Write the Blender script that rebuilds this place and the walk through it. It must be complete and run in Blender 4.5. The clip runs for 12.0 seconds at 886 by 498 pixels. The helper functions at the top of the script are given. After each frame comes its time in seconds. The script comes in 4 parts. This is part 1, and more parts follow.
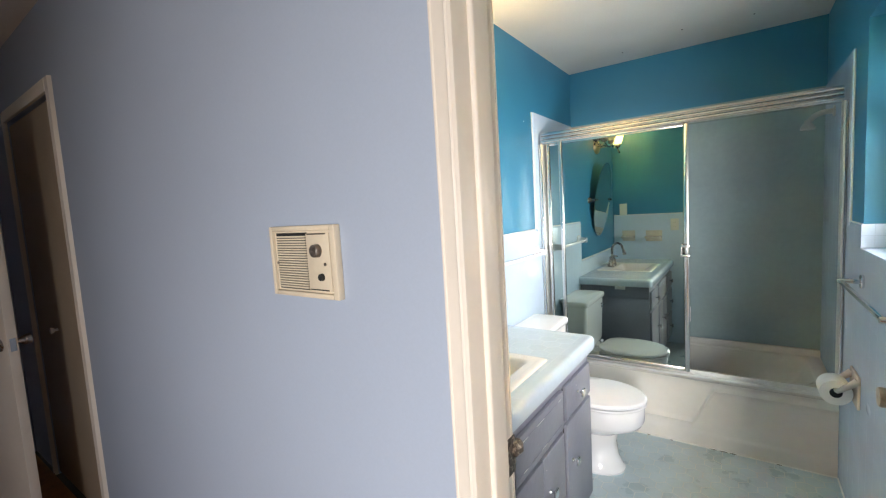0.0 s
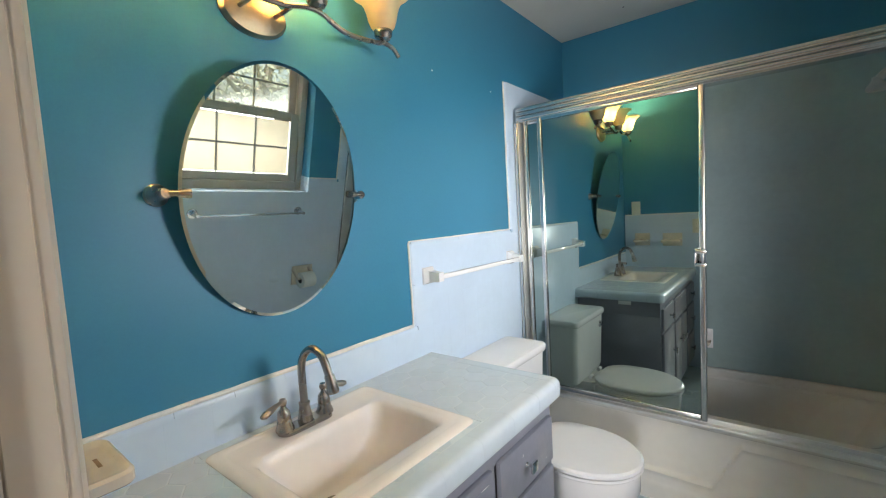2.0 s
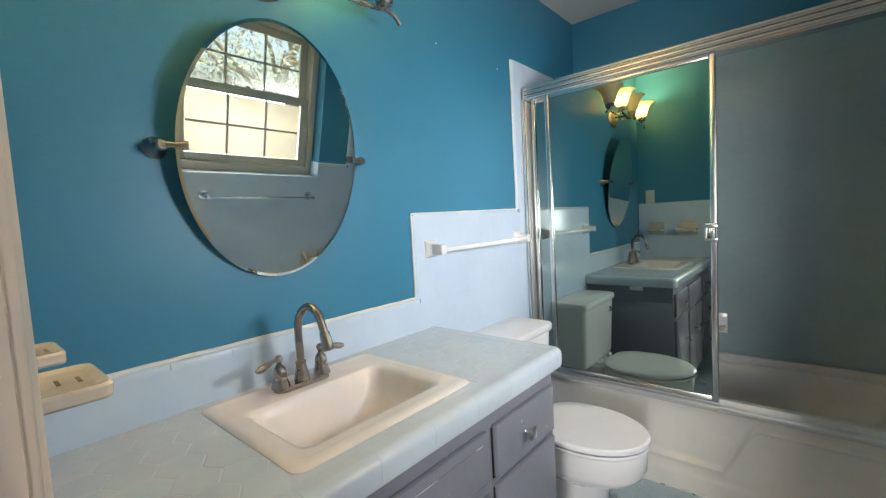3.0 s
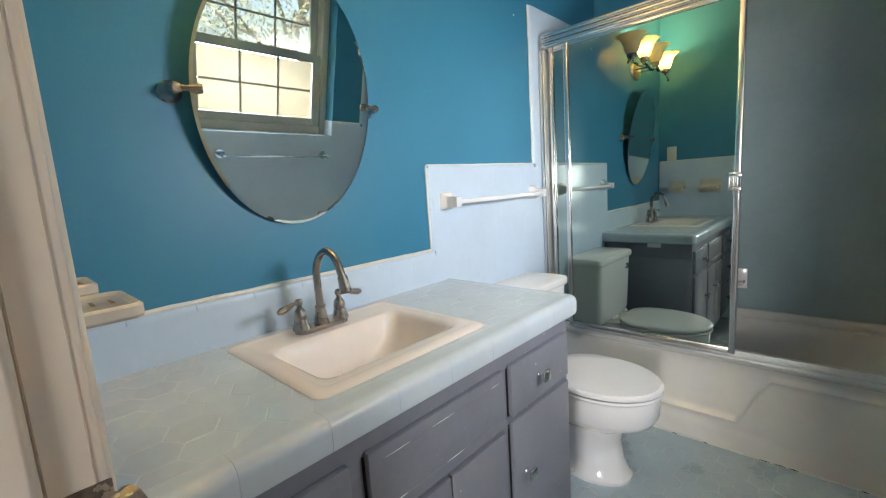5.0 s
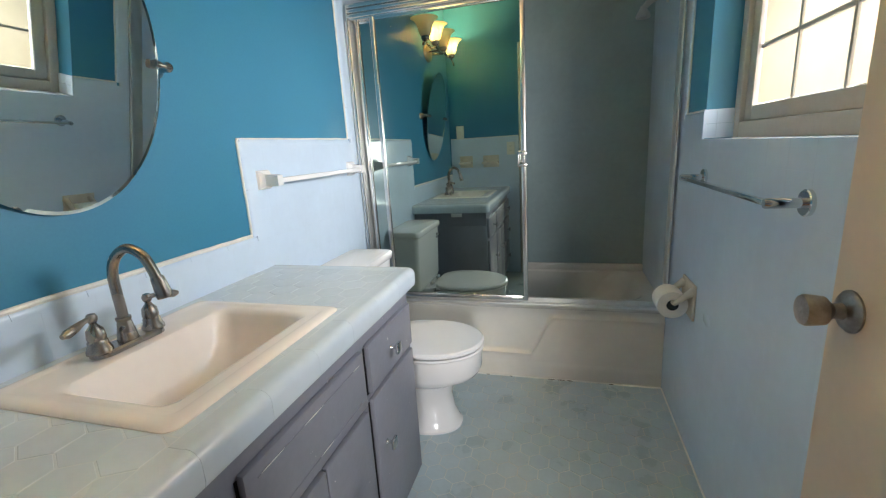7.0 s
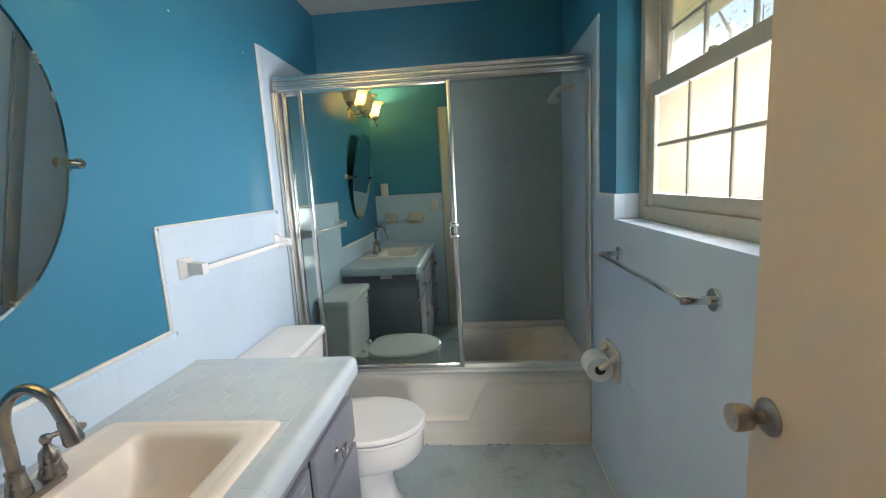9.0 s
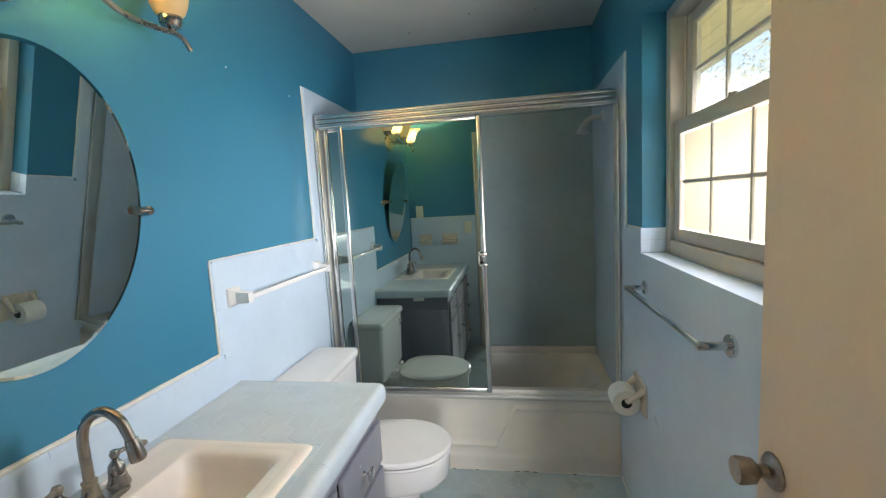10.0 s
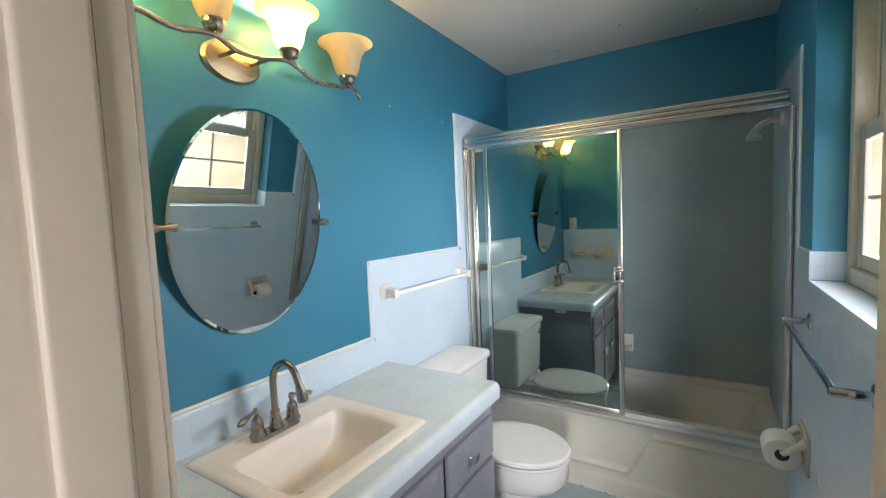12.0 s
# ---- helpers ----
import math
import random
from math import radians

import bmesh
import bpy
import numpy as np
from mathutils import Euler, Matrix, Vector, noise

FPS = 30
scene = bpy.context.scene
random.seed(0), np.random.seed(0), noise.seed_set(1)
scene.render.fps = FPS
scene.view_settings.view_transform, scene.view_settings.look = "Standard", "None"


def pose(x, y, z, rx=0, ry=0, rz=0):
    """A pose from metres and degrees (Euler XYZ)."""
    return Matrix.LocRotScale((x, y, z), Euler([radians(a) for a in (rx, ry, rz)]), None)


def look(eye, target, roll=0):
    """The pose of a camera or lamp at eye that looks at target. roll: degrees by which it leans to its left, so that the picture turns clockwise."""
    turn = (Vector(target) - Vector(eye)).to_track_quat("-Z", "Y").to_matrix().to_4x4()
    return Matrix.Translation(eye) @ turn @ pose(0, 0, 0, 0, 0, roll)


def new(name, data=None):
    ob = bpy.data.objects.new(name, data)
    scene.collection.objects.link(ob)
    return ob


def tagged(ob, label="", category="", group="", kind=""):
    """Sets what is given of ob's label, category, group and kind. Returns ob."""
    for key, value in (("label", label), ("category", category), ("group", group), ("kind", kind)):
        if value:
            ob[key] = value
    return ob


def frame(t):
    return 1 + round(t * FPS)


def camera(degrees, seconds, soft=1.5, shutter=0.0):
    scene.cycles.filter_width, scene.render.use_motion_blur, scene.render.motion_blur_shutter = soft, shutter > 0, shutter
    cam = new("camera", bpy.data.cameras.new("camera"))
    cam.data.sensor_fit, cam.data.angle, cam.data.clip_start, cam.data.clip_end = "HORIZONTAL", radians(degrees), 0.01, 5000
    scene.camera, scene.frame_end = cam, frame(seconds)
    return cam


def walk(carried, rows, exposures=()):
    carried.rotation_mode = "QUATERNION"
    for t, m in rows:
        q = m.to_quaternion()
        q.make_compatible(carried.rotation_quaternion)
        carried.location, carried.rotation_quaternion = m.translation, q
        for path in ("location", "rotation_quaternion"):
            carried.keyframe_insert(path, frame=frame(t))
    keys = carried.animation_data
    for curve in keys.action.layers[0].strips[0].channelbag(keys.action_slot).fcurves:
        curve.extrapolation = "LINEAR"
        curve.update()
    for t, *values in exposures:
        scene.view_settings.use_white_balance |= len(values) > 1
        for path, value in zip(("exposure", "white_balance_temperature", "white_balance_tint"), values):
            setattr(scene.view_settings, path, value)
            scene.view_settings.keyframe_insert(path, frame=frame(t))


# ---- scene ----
cam = camera(92.5, 12.0, soft=1.2)
PATH = [
    (0, (0.001, 0.213, 1.476), (-1.152, 1.837, 1.296), -3.4),
    (0.5, (-0.004, 0.505, 1.502), (-1.184, 2.11, 1.33), -3.5),
    (1, (-0.044, 0.706, 1.487), (-1.241, 2.3, 1.319), -3.3),
    (1.5, (-0.014, 0.848, 1.456), (-1.237, 2.422, 1.293), -3.3),
    (2, (0.006, 0.908, 1.402), (-1.245, 2.461, 1.25), -3.3),
    (2.5, (0.023, 0.925, 1.342), (-1.261, 2.452, 1.194), -3.3),
    (3, (0.038, 0.939, 1.285), (-1.27, 2.446, 1.144), -3.2),
    (3.5, (0.047, 0.946, 1.24), (-1.283, 2.43, 1.074), -3.4),
    (3.7, (0.053, 0.948, 1.232), (-1.285, 2.42, 1.034), -3.5),
    (5.5, (0.024, 0.902, 1.225), (-1.323, 2.346, 0.911), -3.9),
    (6, (-0.022, 0.859, 1.234), (-1.167, 2.451, 0.84), -3.6),
    (6.5, (-0.053, 0.86, 1.231), (-0.885, 2.628, 0.801), -3.4),
    (7, (-0.08, 0.878, 1.24), (-0.621, 2.748, 0.779), -3.5),
    (7.2, (-0.09, 0.889, 1.246), (-0.533, 2.782, 0.776), -3.4),
    (8.8, (-0.148, 0.895, 1.364), (-0.319, 2.856, 1.011), -3.3),
    (9, (-0.152, 0.888, 1.392), (-0.315, 2.859, 1.094), -3.2),
    (9.5, (-0.156, 0.861, 1.434), (-0.314, 2.837, 1.167), -3.3),
    (10, (-0.1, 0.827, 1.47), (-0.435, 2.786, 1.247), -3.2),
    (10.5, (-0.017, 0.784, 1.477), (-0.699, 2.656, 1.299), -3.1),
    (11, (0.038, 0.746, 1.474), (-0.869, 2.522, 1.314), -2.8),
    (11.5, (0.075, 0.757, 1.479), (-0.919, 2.486, 1.329), -2.6),
    (12, (0.11, 0.749, 1.484), (-0.952, 2.438, 1.34), -2.4),
]
walk(cam, [(t, look(eye, target, roll)) for t, eye, target, roll in PATH], exposures=[(0.0, 2.50, 6500, 14), (0.5, 2.06, 6500, 14), (1.0, 1.88, 6500, 14), (9.5, 1.86, 6500, 14), (12.0, 1.92, 6500, 14)])

# ---- world, sun, window light ----
world = bpy.data.worlds.new("world")
scene.world = world
world.use_nodes = True
wn = world.node_tree.nodes
sky = wn.new("ShaderNodeTexSky")
sky.sky_type, sky.sun_disc = "NISHITA", False
sky.dust_density = 4.0
sky.sun_elevation, sky.sun_rotation = radians(52), radians(188)
world.node_tree.links.new(sky.outputs[0], wn["Background"].inputs[0])
wn["Background"].inputs[1].default_value = 0.15


def sun_lamp(strength, azimuth, elevation):
    data = bpy.data.lights.new("sun", "SUN")
    data.energy, data.angle, data.color = strength, radians(0.6), (1.0, 0.95, 0.86)
    ob = new("sun", data)
    d = Vector((math.sin(radians(azimuth)) * math.cos(radians(elevation)), math.cos(radians(azimuth)) * math.cos(radians(elevation)), math.sin(radians(elevation))))
    ob.matrix_world = look(d * 30, (0, 0, 0))


sun_lamp(5.0, 188, 52)


def window_lamp(eye, target, w, h, watts, color, spread):
    data = bpy.data.lights.new("window_daylight", "AREA")
    data.shape, data.size, data.size_y, data.energy, data.color = "RECTANGLE", w, h, watts, color
    data.spread = radians(spread)
    ob = new("window_daylight", data)
    ob.matrix_world = look(eye, target)


def bulb_lamp(at, watts):
    data = bpy.data.lights.new("bulb_light", "POINT")
    data.energy, data.color, data.shadow_soft_size = watts, (1.0, 0.67, 0.27), 0.045
    new("bulb_light", data).location = at


# added daylight lamps: outside the bathroom window, and in an unseen, assumed bedroom window
window_lamp((0.735, 2.2, 1.50), (-0.545, 2.58, 1.08), 0.78, 0.38, 7.6, (0.90, 0.93, 0.95), 146)
window_lamp((1.15, -2.78, 1.40), (-0.30, 0.83, 0.86), 0.76, 1.1, 4.6, (0.93, 0.94, 0.91), 64)
bulb_lamp((-1.02, 1.19, 2.10), 11)
bulb_lamp((-1.02, 1.68, 2.10), 11)

# ---- materials ----
MATS = {}


def mat(name, color, rough=0.5, metal=0.0, var=0.06, big=2.5, fine=60.0, bump=0.05, depth=0.002, rvar=0.08, second=None, coat=0.0, spread=0.0, ior=1.45, chips=None):
    """Procedural surface: base colour varied at two scales, uneven gloss and a fine relief."""
    if name in MATS:
        return MATS[name]
    m = bpy.data.materials.new(name)
    m.use_nodes = True
    nt = m.node_tree
    N, L = nt.nodes, nt.links
    b = N["Principled BSDF"]
    geo = N.new("ShaderNodeNewGeometry")
    n1, n2 = N.new("ShaderNodeTexNoise"), N.new("ShaderNodeTexNoise")
    n1.inputs["Scale"].default_value, n1.inputs["Detail"].default_value = big, 6
    n2.inputs["Scale"].default_value, n2.inputs["Detail"].default_value = fine, 5
    L.new(geo.outputs["Position"], n1.inputs["Vector"])
    L.new(geo.outputs["Position"], n2.inputs["Vector"])
    mix = N.new("ShaderNodeMix")
    mix.data_type = "RGBA"
    c = Vector(color)
    dark = second if second else tuple(c * (1 - 2.2 * var))
    mix.inputs["A"].default_value = (*dark, 1)
    mix.inputs["B"].default_value = (*[min(1, v * (1 + var)) for v in c], 1)
    add = N.new("ShaderNodeMath")
    add.operation = "MULTIPLY_ADD"
    L.new(n2.outputs["Fac"], add.inputs[0])
    add.inputs[1].default_value = 0.45
    ramp = N.new("ShaderNodeMapRange")
    ramp.inputs["From Min"].default_value, ramp.inputs["From Max"].default_value = 0.4, 0.95
    L.new(n1.outputs["Fac"], add.inputs[2])
    L.new(add.outputs[0], ramp.inputs["Value"])
    L.new(ramp.outputs[0], mix.inputs["Factor"])
    out = mix.outputs["Result"]
    if spread:
        info, hsv = N.new("ShaderNodeObjectInfo"), N.new("ShaderNodeHueSaturation")
        mr = N.new("ShaderNodeMapRange")
        mr.inputs["To Min"].default_value, mr.inputs["To Max"].default_value = 1 - spread, 1 + spread
        L.new(info.outputs["Random"], mr.inputs["Value"])
        L.new(mr.outputs[0], hsv.inputs["Value"])
        L.new(out, hsv.inputs["Color"])
        out = hsv.outputs["Color"]
    if chips:
        n3, cut, cm = N.new("ShaderNodeTexNoise"), N.new("ShaderNodeMapRange"), N.new("ShaderNodeMix")
        n3.inputs["Scale"].default_value, n3.inputs["Detail"].default_value, n3.inputs["Roughness"].default_value = chips[1], 3, 0.6
        L.new(geo.outputs["Position"], n3.inputs["Vector"])
        cut.inputs["From Min"].default_value, cut.inputs["From Max"].default_value = chips[2], chips[2] + 0.02
        L.new(n3.outputs["Fac"], cut.inputs["Value"])
        cm.data_type = "RGBA"
        L.new(cut.outputs[0], cm.inputs["Factor"])
        L.new(out, cm.inputs["A"])
        cm.inputs["B"].default_value = (*chips[0], 1)
        out = cm.outputs["Result"]
    L.new(out, b.inputs["Base Color"])
    r = N.new("ShaderNodeMapRange")
    r.inputs["To Min"].default_value, r.inputs["To Max"].default_value = max(0.02, rough - rvar), min(1, rough + rvar)
    L.new(n1.outputs["Fac"], r.inputs["Value"])
    L.new(r.outputs[0], b.inputs["Roughness"])
    b.inputs["Metallic"].default_value = metal
    b.inputs["Coat Weight"].default_value = coat
    b.inputs["IOR"].default_value = ior
    if bump:
        bp = N.new("ShaderNodeBump")
        bp.inputs["Strength"].default_value, bp.inputs["Distance"].default_value = bump, depth
        L.new(n2.outputs["Fac"], bp.inputs["Height"])
        L.new(bp.outputs[0], b.inputs["Normal"])
    MATS[name] = m
    return m


def glass(name, color, rough=0.0):
    m = bpy.data.materials.new(name)
    m.use_nodes = True
    b = m.node_tree.nodes["Principled BSDF"]
    b.inputs["Base Color"].default_value = (*color, 1)
    b.inputs["Roughness"].default_value = rough
    b.inputs["Transmission Weight"].default_value = 1
    b.inputs["IOR"].default_value = 1.45
    return m


def translucent(name, color, amount, gloss=0.25, stain=0.1, scale=14.0):
    """Milky glass that lets light through diffusely, with a faint surface gloss."""
    m = bpy.data.materials.new(name)
    m.use_nodes = True
    N, L = m.node_tree.nodes, m.node_tree.links
    N.remove(N["Principled BSDF"])
    noise_, mix = N.new("ShaderNodeTexNoise"), N.new("ShaderNodeMix")
    mix.data_type = "RGBA"
    noise_.inputs["Scale"].default_value, noise_.inputs["Detail"].default_value = scale, 5
    geo = N.new("ShaderNodeNewGeometry")
    L.new(geo.outputs["Position"], noise_.inputs["Vector"])
    L.new(noise_.outputs["Fac"], mix.inputs["Factor"])
    mix.inputs["A"].default_value = (*[v * (1 - 2 * stain) for v in color], 1)
    mix.inputs["B"].default_value = (*color, 1)
    tr, df, gl = N.new("ShaderNodeBsdfTranslucent"), N.new("ShaderNodeBsdfDiffuse"), N.new("ShaderNodeBsdfGlossy")
    gl.inputs["Roughness"].default_value = gloss
    L.new(mix.outputs["Result"], tr.inputs[0])
    L.new(mix.outputs["Result"], df.inputs[0])
    m1, m2 = N.new("ShaderNodeMixShader"), N.new("ShaderNodeMixShader")
    m1.inputs[0].default_value, m2.inputs[0].default_value = amount, 0.04
    L.new(df.outputs[0], m1.inputs[1])
    L.new(tr.outputs[0], m1.inputs[2])
    L.new(m1.outputs[0], m2.inputs[1])
    L.new(gl.outputs[0], m2.inputs[2])
    L.new(m2.outputs[0], N["Material Output"].inputs["Surface"])
    return m


def mirror_mat(name, color, rough=0.01):
    m = bpy.data.materials.new(name)
    m.use_nodes = True
    b = m.node_tree.nodes["Principled BSDF"]
    b.inputs["Base Color"].default_value = (*color, 1)
    b.inputs["Metallic"].default_value = 1
    b.inputs["Roughness"].default_value = rough
    return m


def glow(name, color, strength):
    m = bpy.data.materials.new(name)
    m.use_nodes = True
    b = m.node_tree.nodes["Principled BSDF"]
    b.inputs["Emission Color"].default_value = (*color, 1)
    b.inputs["Emission Strength"].default_value = strength
    return m


BLUE = mat("blue_wall_paint", (0.041, 0.220, 0.355), 0.42, var=0.05, big=1.6, fine=180, bump=0.10, depth=0.0015)
TILE = mat("pale_blue_glazed_tile", (0.575, 0.69, 0.82), 0.16, var=0.03, big=4, fine=30, bump=0.03, depth=0.002, spread=0.008)
GROUT = mat("blue_white_grout", (0.575, 0.685, 0.81), 0.18, var=0.03, big=7, fine=220, bump=0.05)
EDGE = mat("cream_caulk", (0.74, 0.74, 0.70), 0.45, var=0.08, big=14, fine=160, bump=0.2, depth=0.003)
# Darker, duller copies of TILE and GROUT: alcove shadow put into the colour
DTILE = mat("shadowed_tile", (0.295, 0.385, 0.395), 0.5, var=0.06, big=3, fine=30, bump=0.03, spread=0.015)
DGROUT = mat("shadowed_grout", (0.285, 0.375, 0.385), 0.7, var=0.06, big=3, fine=60)
CGROUT = mat("counter_grout", (0.60, 0.66, 0.70), 0.16, var=0.04, big=7, fine=200, bump=0.1)
CTILE = mat("grey_blue_hex_tile", (0.545, 0.62, 0.685), 0.13, var=0.03, big=5, fine=40, bump=0.03, spread=0.025)
FTILE = mat("worn_blue_hex_floor_tile", (0.48, 0.58, 0.625), 0.30, var=0.045, big=6, fine=70, bump=0.08, rvar=0.12, spread=0.02)
FGROUT = mat("floor_grout", (0.63, 0.65, 0.62), 0.8, var=0.10, big=8, fine=200, bump=0.3)
CEIL = mat("ceiling_paint", (0.74, 0.71, 0.66), 0.9, var=0.04, big=2, fine=120, bump=0.12)
LAV = mat("lavender_wall_paint", (0.388, 0.44, 0.54), 0.6, var=0.03, big=1.2, fine=180, bump=0.08)
TRIM = mat("cream_trim_paint", (0.76, 0.68, 0.59), 0.38, var=0.03, big=4, fine=45, bump=0.10, depth=0.003)
DOORP = mat("cream_door_paint", (0.70, 0.56, 0.43), 0.42, var=0.03, big=3, fine=60, bump=0.06)
CLOSET = mat("tan_closet_paint", (0.37, 0.29, 0.21), 0.5, var=0.05, big=3, fine=50, bump=0.05)
WHITE = mat("white_vitreous_china", (0.80, 0.79, 0.79), 0.10, var=0.015, big=4, fine=20, bump=0.0, rvar=0.03)
SEAT = mat("white_toilet_plastic", (0.80, 0.79, 0.80), 0.22, var=0.015, big=4, fine=40, bump=0.01, rvar=0.03)
CREAM = mat("cream_porcelain", (0.80, 0.74, 0.705), 0.22, var=0.03, big=6, fine=30, bump=0.01, rvar=0.04)
TUBM = mat("tub_enamel", (0.69, 0.66, 0.61), 0.16, var=0.03, big=4, fine=26, bump=0.015, rvar=0.05)
GREY = mat("grey_cabinet_paint", (0.215, 0.22, 0.258), 0.34, var=0.06, big=5, fine=55, bump=0.15, depth=0.003, chips=((0.60, 0.59, 0.57), 62, 0.735))
NICKEL = mat("brushed_nickel", (0.37, 0.335, 0.305), 0.27, 1.0, var=0.06, big=12, fine=300, bump=0.04)
CHROME = mat("chrome", (0.72, 0.73, 0.74), 0.09, 1.0, var=0.03, big=8, fine=60, bump=0.0, rvar=0.04)
ALU = mat("polished_aluminium", (0.66, 0.65, 0.63), 0.20, 1.0, var=0.04, big=5, fine=300, bump=0.0, rvar=0.05)
SATIN = mat("worn_satin_steel", (0.40, 0.35, 0.31), 0.36, 1.0, var=0.18, big=30, fine=160, bump=0.08)
STRIKE = mat("tarnished_bronze", (0.20, 0.165, 0.14), 0.45, 0.8, var=0.35, big=60, fine=160, bump=0.4, chips=((0.42, 0.36, 0.30), 130, 0.55))
DULLW = mat("dulled_white_plastic", (0.46, 0.46, 0.43), 0.5, var=0.06, big=20, fine=80)
RUST = mat("rust_stain", (0.22, 0.13, 0.07), 0.7, var=0.3, big=60, fine=200)
KNOBM = mat("worn_dark_knob", (0.16, 0.135, 0.12), 0.42, 0.5, var=0.3, big=80, fine=200, bump=0.1)
# Gold tint puts the lit shades' reflection into the backplate's colour
PLATE = mat("lamplit_nickel", (0.60, 0.48, 0.32), 0.33, 1.0, var=0.05, big=12, fine=200, bump=0.03)
JAMBM = mat("dull_aluminium", (0.74, 0.74, 0.72), 0.42, 0.85, var=0.05, big=8, fine=200, bump=0.02)
SEAM = mat("joint_shadow_grime", (0.52, 0.45, 0.37), 0.8, var=0.25, big=20, fine=90)
# Black for dark parts; also stands in for shadow in gaps and holes
BLACKM = mat("flat_black", (0.02, 0.02, 0.02), 0.7, var=0.1)
SASHM = mat("putty_window_paint", (0.50, 0.46, 0.40), 0.45, var=0.06, big=7, fine=70, bump=0.10)
PLASTIC = mat("aged_ivory_plastic", (0.68, 0.58, 0.44), 0.42, var=0.05, big=10, fine=90, bump=0.04)
IVORY = mat("ivory_switch_plastic", (0.76, 0.72, 0.62), 0.35, var=0.03, big=10, fine=60, bump=0.02)
SOAP = mat("stained_cream_ceramic", (0.70, 0.62, 0.52), 0.20, var=0.07, big=14, fine=50, bump=0.02, chips=((0.42, 0.31, 0.20), 70, 0.74))
PAPER = mat("tissue_paper", (0.82, 0.80, 0.77), 0.95, var=0.03, big=20, fine=300, bump=0.3)
WOOD = mat("honey_oak_floor", (0.38, 0.19, 0.08), 0.35, var=0.16, big=9, fine=50, bump=0.06, spread=0.15)
SOFFIT = mat("tan_soffit_board", (0.68, 0.54, 0.28), 0.7, var=0.07, big=3, fine=60, bump=0.1)
BARK = mat("tree_bark", (0.13, 0.10, 0.08), 0.9, var=0.25, big=6, fine=40, bump=0.6, depth=0.02)
LEAF = mat("leaf", (0.20, 0.215, 0.14), 0.6, var=0.3, big=1.2, fine=8, bump=0.0)
GRASS = mat("lawn_grass", (0.20, 0.21, 0.10), 0.9, var=0.3, big=0.8, fine=30, bump=0.4, depth=0.02)
SIDING = mat("pale_siding", (0.55, 0.52, 0.45), 0.8, var=0.05, big=1, fine=30, bump=0.1)
MIRROR = mirror_mat("silver_mirror", (0.76, 0.83, 0.81))
DOORMIRROR = mirror_mat("tinted_mirror_glass", (0.345, 0.405, 0.370), 0.012)
CLEAR = glass("veiled_window_glass", (0.97, 0.99, 0.98))
# Patchy whitish veil mixed into the clear glass to pale the view
cn, cl = CLEAR.node_tree.nodes, CLEAR.node_tree.links
veil_noise, veil, blend = cn.new("ShaderNodeTexNoise"), cn.new("ShaderNodeBsdfTranslucent"), cn.new("ShaderNodeMixShader")
veil_noise.inputs["Scale"].default_value, veil_noise.inputs["Detail"].default_value = 9, 6
reach = cn.new("ShaderNodeMapRange")
reach.inputs["To Min"].default_value, reach.inputs["To Max"].default_value = 0.10, 0.30
veil.inputs[0].default_value = (0.9, 0.88, 0.8, 1)
cl.new(veil_noise.outputs["Fac"], reach.inputs["Value"])
cl.new(reach.outputs[0], blend.inputs[0])
cl.new(cn["Principled BSDF"].outputs[0], blend.inputs[1])
cl.new(veil.outputs[0], blend.inputs[2])
cl.new(blend.outputs[0], cn["Material Output"].inputs["Surface"])
FROST = translucent("frosted_glass", (0.80, 0.70, 0.52), 0.10, 0.35, 0.12, 7)
SHADE = translucent("amber_scavo_glass", (0.95, 0.84, 0.64), 0.7, 0.3, 0.08, 30)
BULB = glow("lit_bulb", (1.0, 0.78, 0.45), 6)
# Dark tone standing in for shadow behind the closet door
DARKGREY = mat("shadow_grey", (0.10, 0.10, 0.10), 0.9)

# ---- builders ----
ORIGIN = {}


def thing(name, at, label="", category="", group="", kind=""):
    """An Empty at a thing's base; its parts are added with part()."""
    ob = new(name)
    ob.empty_display_size = 0.05
    ob.location = at
    ORIGIN[ob] = Vector(at)
    return tagged(ob, label, category, group, kind)


def finish(bm, name, material, smooth=True):
    bmesh.ops.recalc_face_normals(bm, faces=bm.faces)
    me = bpy.data.meshes.new(name)
    if smooth:
        for f in bm.faces:
            f.smooth = True
        for e in bm.edges:
            if len(e.link_faces) == 2 and e.calc_face_angle(0) > 0.6:
                e.smooth = False
    bm.to_mesh(me)
    bm.free()
    me.materials.append(material)
    return me


def part(name, bm, material, parent, label="", smooth=True):
    o = ORIGIN[parent]
    bmesh.ops.translate(bm, verts=bm.verts, vec=-o)
    ob = new(name, finish(bm, name, material, smooth))
    ob.parent = parent
    ORIGIN[ob] = o
    return tagged(ob, label)


def solid(name, bm, material, label="", category="", group="", kind="", smooth=True):
    ob = new(name, finish(bm, name, material, smooth))
    ORIGIN[ob] = Vector((0, 0, 0))
    return tagged(ob, label, category, group, kind)


def bx(x0, x1, y0, y1, z0, z1, bevel=0.0, seg=2, bm=None):
    b = bmesh.new()
    m = Matrix.Translation(((x0 + x1) / 2, (y0 + y1) / 2, (z0 + z1) / 2)) @ Matrix.Diagonal((abs(x1 - x0), abs(y1 - y0), abs(z1 - z0), 1))
    bmesh.ops.create_cube(b, size=1, matrix=m)
    if bevel:
        bmesh.ops.bevel(b, geom=list(b.edges), offset=bevel, segments=seg, profile=0.5, affect="EDGES")
    return join(bm, b)


